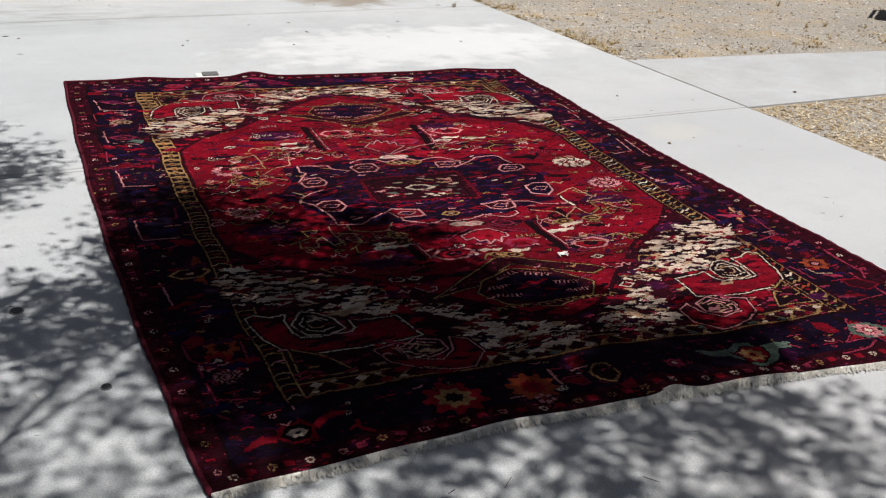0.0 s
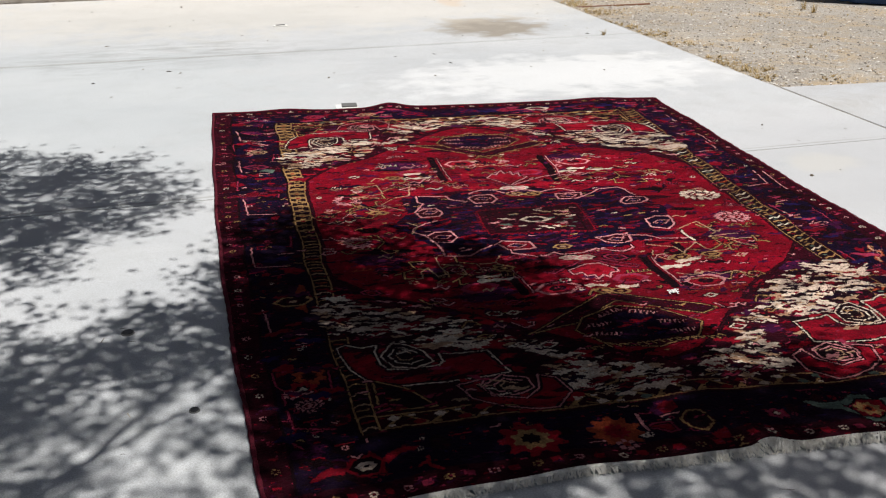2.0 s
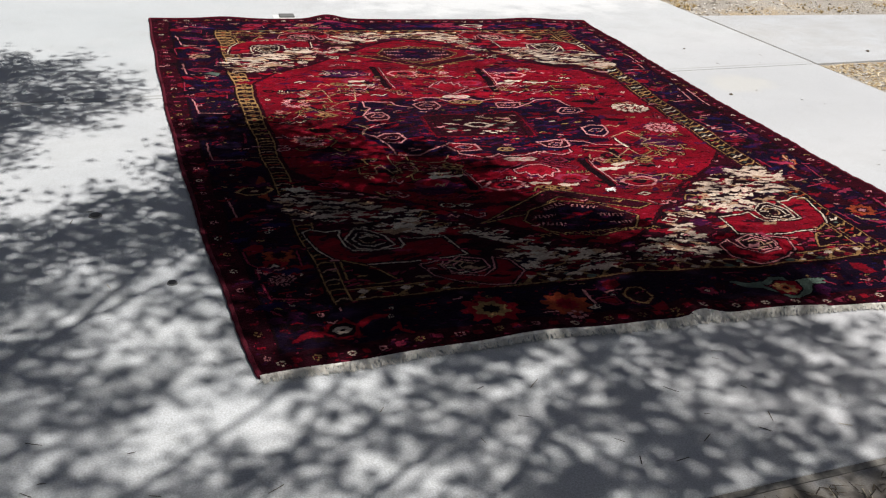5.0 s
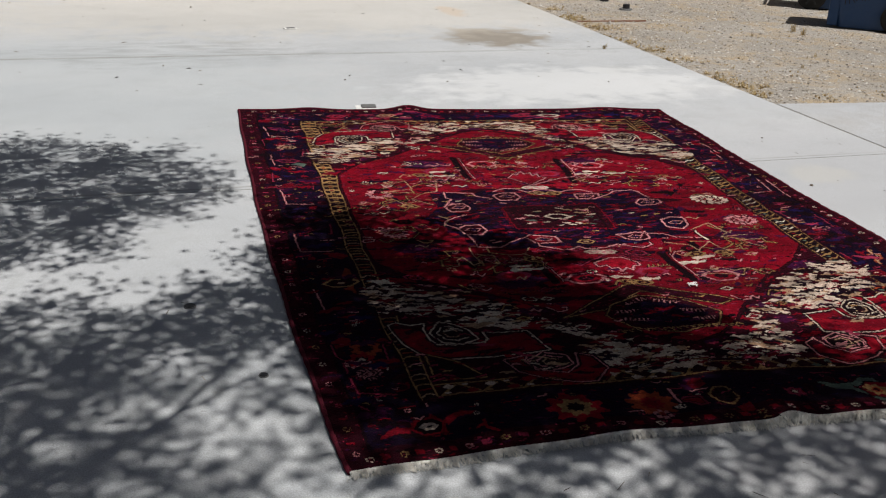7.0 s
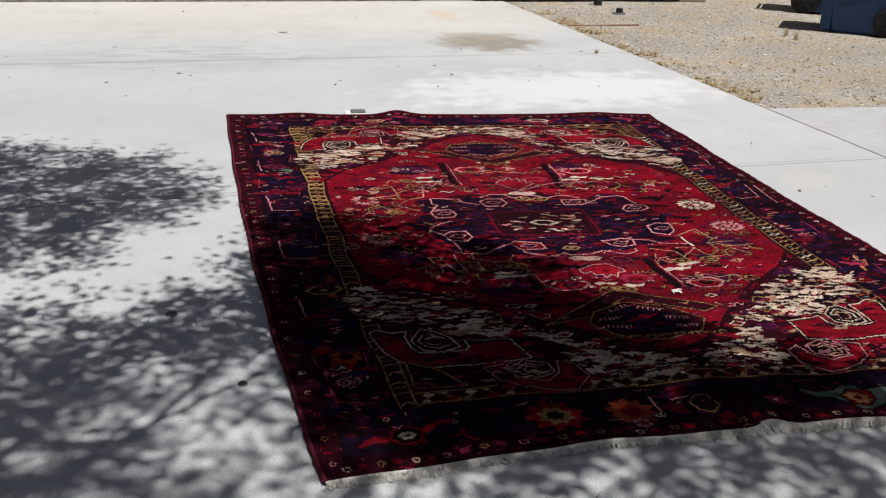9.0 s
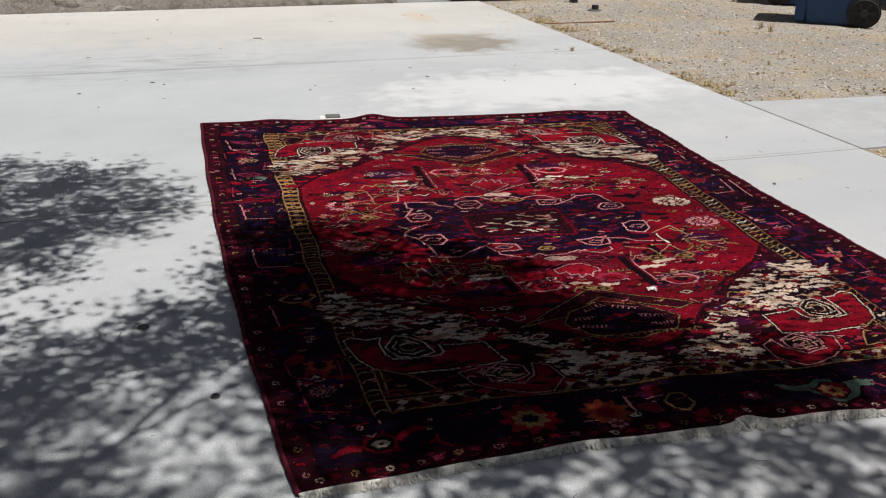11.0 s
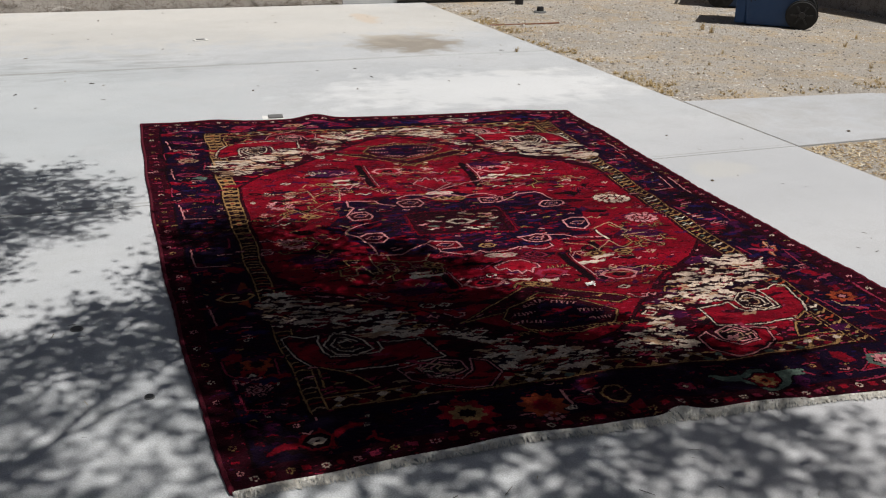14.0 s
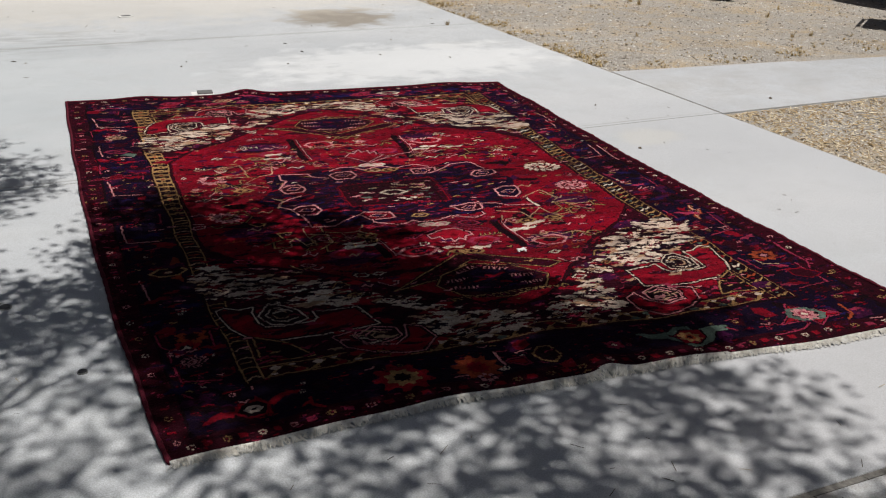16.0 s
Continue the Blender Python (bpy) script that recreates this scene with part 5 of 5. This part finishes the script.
def rug_height(u, v):
    """Thickness, soft waves, and the rucks along the ends."""
    z = 0.011 + 0.0035 * math.sin(u * 5 + v * 3) * math.sin(v * 9 + 1)
    z += 0.0035 * max(0, noise.noise((u * 7, v * 10, 0.4)))
    far = max(0.0, (v - 0.93) / 0.07)
    z += far * (0.028 * math.exp(-((u - 0.385) / 0.035) ** 2) + 0.012 * math.exp(-((u - 0.16) / 0.05) ** 2) + 0.010 * math.exp(-((u - 0.86) / 0.06) ** 2))
    near = max(0.0, (0.05 - v) / 0.05)
    z += near * (0.013 * math.exp(-((u - 0.505) / 0.020) ** 2) + 0.008 * math.exp(-((u - 0.62) / 0.05) ** 2) + 0.008 * math.exp(-((u - 0.3) / 0.08) ** 2))
    return z


def build_rug():
    rng = np.random.default_rng(4)
    design = weave()
    # the guards run slightly out of true, as on the loom
    rows = np.arange(NV)
    v = (rows + 0.5) / NV
    us = (np.arange(NU) + 0.5) / NU
    knots = np.zeros_like(design)
    for j in range(NV):
        lo, li = 0.108 + 0.022 * v[j], 0.130 + 0.036 * v[j]
        ro, ri = 0.862 + 0.058 * v[j], 0.832 + 0.050 * v[j]
        du = np.interp(us, [0, lo, li, 0.5, ri, ro, 1], [0, 0.12, 0.15, 0.5, 0.855, 0.885, 1])
        dv = v[j] + 0.0022 * np.sin(us * 21 + v[j] * 5) + 0.0012 * np.sin(us * 57 + v[j] * 31)
        du = du + 0.0016 * np.sin(v[j] * 63 + us * 11)
        jit = rng.integers(-1, 2, NU) * (rng.random(NU) < 0.1) / NU
        du = du + jit
        knots[j] = design[np.clip((dv * NV).astype(int), 0, NV - 1), np.clip((du * NU).astype(int), 0, NU - 1)]
    dyes = np.array(DYES)[knots]
    # abrash: the dye lots change from row to row, the wool from knot to knot
    lots = np.interp(np.arange(NV), np.arange(0, NV + 24, 24), 1 + 0.16 * rng.standard_normal(len(np.arange(0, NV + 24, 24))))
    dyes = dyes * (lots * (1 + 0.06 * rng.standard_normal(NV)))[:, None, None] * (1 + 0.20 * rng.standard_normal((NV, NU, 1))).clip(0.4, 1.7)
    dyes = dyes.clip(0.0012, 0.85)
    gu, gv = np.arange(NU + 1) / NU, np.arange(NV + 1) / NV
    verts = np.zeros(((NV + 1) * (NU + 1), 3))
    k = 0
    coarse = 8
    zs = np.array([[rug_height(a / coarse / (NU / coarse) * 1.0, b / coarse / (NV / coarse)) for a in range(0, NU + coarse, coarse)] for b in range(0, NV + coarse, coarse)])
    for j in range(NV + 1):
        bj = min(j // coarse, zs.shape[0] - 2)
        fj = (j - bj * coarse) / coarse
        line = zs[bj] * (1 - fj) + zs[bj + 1] * fj
        z = np.interp(np.arange(NU + 1), np.arange(zs.shape[1]) * coarse, line)
        n = NU + 1
        verts[k:k + n, 0], verts[k:k + n, 1] = rug_place(gu, gv[j])
        verts[k:k + n, 2] = z + 0.0008 * rng.standard_normal(n)
        k += n
    i, j = np.meshgrid(np.arange(NU), np.arange(NV))
    a = (j * (NU + 1) + i).ravel()
    quads = np.stack([a, a + 1, a + NU + 2, a + NU + 1], axis=1)
    me = bpy.data.meshes.new("woven_face")
    me.vertices.add(len(verts))
    me.vertices.foreach_set("co", verts.ravel())
    me.loops.add(quads.size)
    me.loops.foreach_set("vertex_index", quads.ravel().astype(np.int32))
    me.polygons.add(len(quads))
    me.polygons.foreach_set("loop_start", (np.arange(len(quads)) * 4).astype(np.int32))
    me.update(calc_edges=True)
    me.polygons.foreach_set("use_smooth", np.ones(len(quads), bool))
    layer = me.color_attributes.new("dye", "FLOAT_COLOR", "CORNER")
    rgba = np.ones((len(quads), 4), np.float32)
    rgba[:, :3] = dyes.reshape(-1, 3)
    layer.data.foreach_set("color", np.repeat(rgba, 4, axis=0).ravel())
    me.materials.append(M_PILE)
    rug = thing("rug", 0, 0, 0, 0, "large red and navy knotted wool rug with fringes", "rug")
    face = new("woven_face", me)
    face.parent = rug
    # overcast selvedges and the ends
    for name, side in (("selvedge", 0.0), ("selvedge", 1.0)):
        bm = bmesh.new()
        pts = []
        for s in range(161):
            x, y = rug_place(side, s / 160)
            pts.append(Vector((x, y, max(0.008, rug_height(side, s / 160) - 0.003))))
        add_tube(bm, pts, [0.0085 + 0.0015 * math.sin(s * 2.1) for s in range(161)], 6)
        part(name, bm, M_SELVEDGE, rug, "dark overcast wool edge", True)
    bm = bmesh.new()
    pts = []
    for s in range(121):
        x, y = rug_place(s / 120, 1.0)
        pts.append(Vector((x, y, max(0.008, rug_height(s / 120, 1.0) - 0.004))))
    add_tube(bm, pts, [0.009] * 121, 6)
    part("end_binding", bm, M_SELVEDGE, rug, "dark overcast wool edge", True)
    # fringe of loose warps along the near end
    rr = random.Random(8)
    fv, ff = [], []
    for s in range(1500):
        u = (s + rr.random()) / 1500
        x, y = rug_place(u, 0.0)
        z = rug_height(u, 0) - 0.002
        lean = 0.35 * math.sin(u * 40) + rr.gauss(0.2, 0.55)
        long = rr.uniform(0.017, 0.034) * (1.0 + 0.25 * math.sin(u * 17))
        if 0.49 < u < 0.66:
            lean += rr.gauss(0, 0.9)
            z += 0.006
        w = rr.uniform(0.0012, 0.0024)
        prev = None
        for f in (0.0, 0.3, 0.65, 1.0):
            px = x + lean * long * f + w * math.sin(f * 9 + s)
            py = y - long * f * (0.9 if f < 1 else 0.95)
            pz = max(0.003, z * (1 - f) + 0.003 + 0.006 * math.sin(f * 3.1) * rr.random())
            n = len(fv)
            fv += [(px - w, py, pz), (px, py - w * 0.3, pz + w * 1.3), (px + w, py, pz)]
            if prev is not None:
                ff += [(prev, prev + 1, n + 1, n), (prev + 1, prev + 2, n + 2, n + 1)]
            prev = n
    fringe = mesh_part("fringe", fv, ff, M_FRINGE, rug)
    fringe["label"] = "cream cotton warp fringe"
    bm = bmesh.new()
    pts = []
    for s in range(201):
        x, y = rug_place(s / 200, 0.0)
        pts.append(Vector((x, y - 0.004, rug_height(s / 200, 0.0) - 0.002)))
    add_tube(bm, pts, [0.0045 + 0.0015 * math.sin(s * 1.7) for s in range(201)], 5)
    part("end_web", bm, M_FRINGE, rug, "cream cotton web", True)


k = Mat("wool_pile", 1.0, spec=0.03)
at = k.t.nodes.new("ShaderNodeVertexColor")
at.layer_name = "dye"
c = k.mix(k.grey(k.noise(1.6, 5, 0.6), 0.42, 0.68, 0, 0.28), at.outputs["Color"], (0.012, 0.004, 0.006))
c = k.mix(k.grey(k.noise(420, 2), 0.3, 0.7, 0.35, 0), c, (0.01, 0.004, 0.005))
k.b.inputs["Sheen Weight"].default_value = 0.06
k.b.inputs["Sheen Roughness"].default_value = 0.4
k.b.inputs["Sheen Tint"].default_value = (0.9, 0.35, 0.45, 1)
c = k.mix(k.grey(k.noise(7, 6, 0.65, None, 0.7), 0.47, 0.67, 0, 0.55), c, (0.006, 0.002, 0.004))
M_PILE = k.done(c, k.maths("ADD", k.noise(330, 3, 0.6), k.maths("MULTIPLY", k.noise(30, 3), 0.6)), 0.6, 0.006)
k = Mat("selvedge_wool", 0.95, spec=0.1)
M_SELVEDGE = k.done(k.ramp(k.noise(120, 4), [(0.3, (0.03, 0.006, 0.01)), (0.7, (0.13, 0.012, 0.025))]), k.noise(300), 0.6, 0.004)
k = Mat("fringe_cotton", 0.9, spec=0.1)
M_FRINGE = k.done(k.ramp(k.noise(60, 4), [(0.3, (0.58, 0.54, 0.47)), (0.7, (0.84, 0.82, 0.77))]), k.noise(400), 0.4, 0.002)
build_rug()

# ---- small fittings on the paving ----
def scrap_of_card(x, y, z, rz):
    ob = thing("metal_plate", x, y, z, rz, "small dark metal plate lying on white paper", "plate")
    bm = bmesh.new()
    add_box(bm, -0.085, 0.06, -0.05, 0.05, 0.0, 0.004, 0.001)
    part("paper", bm, M_WHITE, ob)
    bm = bmesh.new()
    add_box(bm, -0.045, 0.055, -0.036, 0.046, 0.0042, 0.014, 0.003)
    part("plate", bm, M_CAP, ob)


scrap_of_card(0.54, 4.165, 0.0, -6)


def valve_cover(x, y, r, label, square=False):
    ob = thing("valve_cover", x, y, 0.0, 8, label, "cover", "covers in the concrete")
    bm = bmesh.new()
    if square:
        add_box(bm, -0.065, 0.065, -0.04, 0.04, 0, 0.008, 0.003)
    else:
        add_cyl(bm, r, r * 0.94, 0.004, Matrix.Translation((0, 0, 0.002)), 28)
    part("rim", bm, M_WHITE if square else M_CAP, ob)
    bm = bmesh.new()
    if square:
        add_box(bm, -0.04, 0.045, -0.024, 0.024, 0.0082, 0.012, 0.003)
    else:
        add_cyl(bm, r * 0.8, r * 0.74, 0.003, Matrix.Translation((0, 0, 0.0055)), 28)
    part("lid", bm, M_CAP if square else M_BLACK, ob)


valve_cover(-0.794, 1.184, 0.024, "round dark plastic cover set in the concrete")
valve_cover(-0.585, 0.596, 0.017, "round dark grey plastic cover set in the concrete")
valve_cover(0.466, 7.427, 0.06, "pale cracked cover plate set in the concrete", True)

# path light and fallen light on the dirt by the wall
lamp = thing("path_light", 4.76, 9.36, -0.015, 0, "black path light standing at the wall's foot", "path light")
bm = bmesh.new()
add_cyl(bm, 0.055, 0.055, 0.17, Matrix.Translation((0, 0, 0.085)), 20)
part("body", bm, M_BLACK, lamp)
bm = bmesh.new()
add_cyl(bm, 0.062, 0.058, 0.02, Matrix.Translation((0, 0, 0.18)), 20)
part("collar", bm, M_BLACK, lamp)
bm = bmesh.new()
add_cyl(bm, 0.03, 0.022, 0.05, Matrix.Translation((0, 0, 0.215)), 16)
part("neck", bm, M_BLACK, lamp)
bm = bmesh.new()
add_box(bm, 0.0, 0.05, -0.058, -0.052, 0.09, 0.15, 0.001)
part("label", bm, M_WHITE, lamp)
cap = thing("sprinkler_cap", 4.70, 8.62, -0.012, 20, "dark sprinkler cap lying on the dirt", "cap")
bm = bmesh.new()
add_cyl(bm, 0.085, 0.075, 0.016, Matrix.Translation((0, 0, 0.008)), 22)
part("flange", bm, M_CAP, cap)
bm = bmesh.new()
add_cyl(bm, 0.045, 0.04, 0.05, Matrix.Translation((0.005, 0, 0.041)), 18)
part("knob", bm, M_BLACK, cap)
edging = thing("edging_strip", 3.66, 7.74, -0.012, 0, "rusty strip of old garden edging in dirt", "edging")
bm = bmesh.new()
add_box(bm, 0, 0.86, -0.006, 0.006, -0.01, 0.014, 0.003)
part("strip", bm, M_RUST, edging)

# marks scrawled on the blue bin, which cannot be read: plain strokes
rng = random.Random(3)
for row, (z, m, n) in enumerate(((0.60, M_PALE, 7), (0.46, M_SCRAWL, 8), (0.36, M_SCRAWL, 8))):
    bm = bmesh.new()
    for i in range(n):
        y = -0.13 + i * 0.034 + (0.04 * row)
        depth = 0.25 + 0.05 * (z - 0.02) / 0.96
        mm = Matrix.Translation((depth + 0.0025, -y - 0.02, z - 0.012 * i)) @ Euler((rng.uniform(-0.6, 0.6), 0, 0)).to_matrix().to_4x4() @ Matrix.Diagonal((0.003, 0.007, rng.uniform(0.045, 0.08), 1))
        bmesh.ops.create_cube(bm, size=1.0, matrix=mm)
    part("marking", bm, m, blue_a)


# ---- loose litter ----
def pebble_into(verts, faces, x, y, z, r, rng):
    n = len(verts)
    a0 = rng.uniform(0, 6.28)
    ring = [(x + r * rng.uniform(0.75, 1.2) * math.cos(a0 + k * math.tau / 5), y + r * rng.uniform(0.75, 1.2) * math.sin(a0 + k * math.tau / 5), z + r * rng.uniform(0.1, 0.35)) for k in range(5)]
    verts.extend(ring + [(x + r * rng.uniform(-0.2, 0.2), y, z + r * rng.uniform(0.6, 0.95)), (x, y, z - r * 0.4)])
    for k in range(5):
        faces.append((n + k, n + (k + 1) % 5, n + 5))
        faces.append((n + (k + 1) % 5, n + k, n + 6))


def chip_into(verts, faces, x, y, z, long, wide, rng, tilt=0.3):
    a = rng.uniform(0, math.tau)
    c, s = math.cos(a), math.sin(a)
    n = len(verts)
    dz = rng.uniform(0, tilt) * long
    for l, w, h in ((-0.5, -0.5, 0), (-0.5, 0.5, 0), (0.5, 0.4, 1), (0.5, -0.4, 1), (0.0, 0.0, 0.5)):
        verts.append((x + c * l * long - s * w * wide, y + s * l * long + c * w * wide, z + h * dz + (0.45 * wide if (l, w) == (0.0, 0.0) else 0.0) + 0.001))
    faces.extend([(n, n + 4, n + 1), (n + 1, n + 4, n + 2), (n + 2, n + 4, n + 3), (n + 3, n + 4, n)])


def tuft_into(verts, faces, x, y, z, tall, blades, rng, spread=0.5):
    for _ in range(blades):
        a = rng.uniform(0, math.tau)
        h = tall * rng.uniform(0.5, 1.1)
        w = rng.uniform(0.0015, 0.003)
        lean = rng.uniform(0.1, spread) * h
        bx, by = x + rng.gauss(0, tall * 0.15), y + rng.gauss(0, tall * 0.15)
        n = len(verts)
        sx, sy = -math.sin(a) * w, math.cos(a) * w
        verts.extend([(bx - sx, by - sy, z), (bx + sx, by + sy, z), (bx + math.cos(a) * lean * 0.4 + sx * 0.7, by + math.sin(a) * lean * 0.4 + sy * 0.7, z + h * 0.6),
                      (bx + math.cos(a) * lean * 0.4 - sx * 0.7, by + math.sin(a) * lean * 0.4 - sy * 0.7, z + h * 0.6), (bx + math.cos(a) * lean, by + math.sin(a) * lean, z + h)])
        faces.extend([(n, n + 1, n + 2, n + 3), (n + 3, n + 2, n + 4)])


def scatter():
    rng = random.Random(21)
    pv, pf, cv, cf, gv, gf = [], [], [], [], [], []
    # gravel and chips over the near bed
    for _ in range(19000):
        y = rng.uniform(-0.78, 2.53)
        x = edge_x(y) + 0.02 + abs(rng.gauss(0, 1.6))
        if x > 8.5:
            continue
        z = ground_height(x, y)
        edge = math.exp(-(x - EDGE_X) / 0.8) + math.exp(-(2.545 - y) / 0.5)
        if rng.random() < 0.3 + 0.35 * edge:
            chip_into(cv, cf, x, y, z, rng.uniform(0.012, 0.042), rng.uniform(0.004, 0.010), rng)
        else:
            pebble_into(pv, pf, x, y, z, rng.uniform(0.003, 0.010), rng)
    for _ in range(260):
        y = rng.uniform(-0.6, 2.5)
        x = edge_x(y) + 0.05 + abs(rng.gauss(0, 1.8))
        chip_into(cv, cf, x, y, ground_height(x, y) + 0.004, rng.uniform(0.035, 0.075), rng.uniform(0.008, 0.016), rng, 0.2)
    # finer gravel over the far bed
    for _ in range(13000):
        x, y = EDGE_X + 0.02 + rng.uniform(0, 1) ** 1.3 * 6.5, rng.uniform(3.8, 9.6)
        z = ground_height(x, y)
        if rng.random() < 0.7:
            pebble_into(pv, pf, x, y, z, rng.uniform(0.005, 0.014) * (1.6 if rng.random() < 0.06 else 1), rng)
        else:
            chip_into(cv, cf, x, y, z, rng.uniform(0.015, 0.05), rng.uniform(0.004, 0.010), rng)
    # dry grass along the slab's edge and in patches
    for _ in range(1700):
        if rng.random() < 0.5:
            y = rng.uniform(3.85, 9.2)
            x = edge_x(y) + 0.02 + abs(rng.gauss(0, 0.16))
        elif rng.random() < 0.5:
            x, y = rng.uniform(EDGE_X, 7.6), 3.87 + abs(rng.gauss(0, 0.2))
        else:
            x, y = rng.uniform(EDGE_X + 0.1, 8.0), rng.uniform(3.9, 8.8)
            if noise.noise((x * 0.8, y * 0.8, 5.0)) < 0.05:
                continue
        if noise.noise((x * 2.2, y * 2.2, 1.0)) < 0.0:
            continue
        tuft_into(gv, gf, x, y, ground_height(x, y), rng.uniform(0.010, 0.032), rng.randrange(6, 13), rng, 2.6)
    for name, v, f, m, label, cat in (("gravel", pv, pf, M_PEBBLE, "grey and beige gravel strewn over the dirt", "gravel"),
                                      ("wood_chips", cv, cf, M_STRAW, "pale wood chips and straw over the beds", "wood chips"),
                                      ("dry_grass", gv, gf, M_GRASS, "straw-coloured dry grass stubble along the concrete", "grass")):
        tagged(mesh_part(name, v, f, m), label, cat, kind="stuff")
    # weeds that stand alone
    for x, y, tall, blades in ((3.235, 6.11, 0.06, 22), (5.9, 6.95, 0.11, 30), (5.86, 6.72, 0.10, 26), (5.2, 5.6, 0.05, 14), (6.7, 5.6, 0.07, 24), (6.1, 4.6, 0.06, 20), (6.35, 4.62, 0.06, 20), (4.7, 5.1, 0.05, 14), (7.2, 6.0, 0.06, 16)):
        v, f = [], []
        on_slab = x < EDGE_X
        tuft_into(v, f, 0, 0, 0, tall, blades, rng, 0.9)
        ob = mesh_part("weed", v, f, M_GRASS)
        ob.location = (x, y, -0.003 if on_slab else ground_height(x, y))
        tagged(ob, "small dry weed growing from a slab joint" if on_slab else "small dry weed tuft on the bare dirt", "weed", "dry weeds")
    # leaf and twig litter on the dusty apron
    lv, lf = [], []
    for _ in range(650):
        x, y = rng.gauss(0.68, 0.3), -0.85 - abs(rng.gauss(0, 0.22))
        chip_into(lv, lf, x, y, -0.003, rng.uniform(0.012, 0.048), rng.uniform(0.0015, 0.004), rng, 0.35)
    for _ in range(40):
        x, y = rng.uniform(-1.2, 2.4), rng.uniform(-0.78, -0.15)
        chip_into(lv, lf, x, y, 0.0005, rng.uniform(0.015, 0.05), rng.uniform(0.0015, 0.0035), rng, 0.15)
    for _ in range(26):
        x, y = rng.uniform(1.3, 3.5), rng.uniform(-2.0, -0.9)
        chip_into(lv, lf, x, y, -0.003, rng.uniform(0.008, 0.03), rng.uniform(0.002, 0.004), rng, 0.2)
    for _ in range(46):
        x, y = rng.uniform(-2.2, 3.4), rng.uniform(4.3, 9.5)
        chip_into(lv, lf, x, y, 0.0005, rng.uniform(0.015, 0.05), rng.uniform(0.004, 0.012), rng, 0.1)
    for _ in range(16):
        x, y = rng.uniform(-1.6, -0.5), rng.uniform(0.2, 3.9)
        chip_into(lv, lf, x, y, 0.0005, rng.uniform(0.01, 0.035), rng.uniform(0.0015, 0.004), rng, 0.1)
    for _ in range(16):
        x, y = rng.uniform(2.5, 3.4), rng.uniform(-0.4, 3.0)
        chip_into(lv, lf, x, y, 0.0005, rng.uniform(0.01, 0.035), rng.uniform(0.0015, 0.004), rng, 0.1)
    for cx, cy in ((2.05, -0.53), (2.2, -0.58), (2.5, -0.5), (1.55, -1.08)):
        for _ in range(8):
            chip_into(lv, lf, cx + rng.gauss(0, 0.05), cy + rng.gauss(0, 0.02), 0.0006 if cy > -0.78 else -0.003, rng.uniform(0.01, 0.05), rng.uniform(0.002, 0.004), rng, 0.12)
    for _ in range(60):
        x, y = rng.uniform(1.0, 3.5), -0.81 + rng.gauss(0, 0.006)
        chip_into(lv, lf, x, y, -0.008, rng.uniform(0.01, 0.03), rng.uniform(0.003, 0.007), rng, 0.2)
    tagged(mesh_part("leaf_litter", lv, lf, M_LITTER), "dry narrow leaves and twigs littering the concrete", "leaf litter", kind="stuff")
    # single pebbles on the slabs
    for x, y, r in ((2.598, 2.058, 0.013), (4.178, 2.748, 0.014), (1.33, 4.9, 0.010), (0.55, 5.05, 0.010), (1.5, -1.06, 0.022), (-0.42, 8.9, 0.014), (-2.3, 9.3, 0.02), (3.95, 8.9, 0.022), (3.7, 9.35, 0.02), (2.9, 3.0, 0.008), (2.2, -0.78, 0.01), (1.95, -0.80, 0.012)):
        v, f = [], []
        pebble_into(v, f, 0, 0, 0, r, rng)
        ob = mesh_part("stone", v, f, M_LITTER if r < 0.015 or y < 0 else M_PEBBLE)
        ob.location = (x, y, (-0.016 if x > EDGE_X and y > 3.8 else 0.0) if y > -0.8 else -0.004)
        tagged(ob, "small loose stone lying on the concrete" if x < EDGE_X or y < 3.8 else "loose stone lying on the dirt", "stone", "loose stones")
    # a scrap of white fluff on the pile
    v, f = [], []
    for _ in range(14):
        chip_into(v, f, rng.gauss(0, 0.012), rng.gauss(0, 0.006), rng.uniform(0, 0.004), rng.uniform(0.012, 0.03), rng.uniform(0.003, 0.007), rng, 0.3)
    ob = mesh_part("paper_scrap", v, f, M_WHITE)
    ob.location = (1.207, 0.937, 0.016)
    tagged(ob, "tiny crumpled scrap of white paper on the rug", "scrap")


scatter()
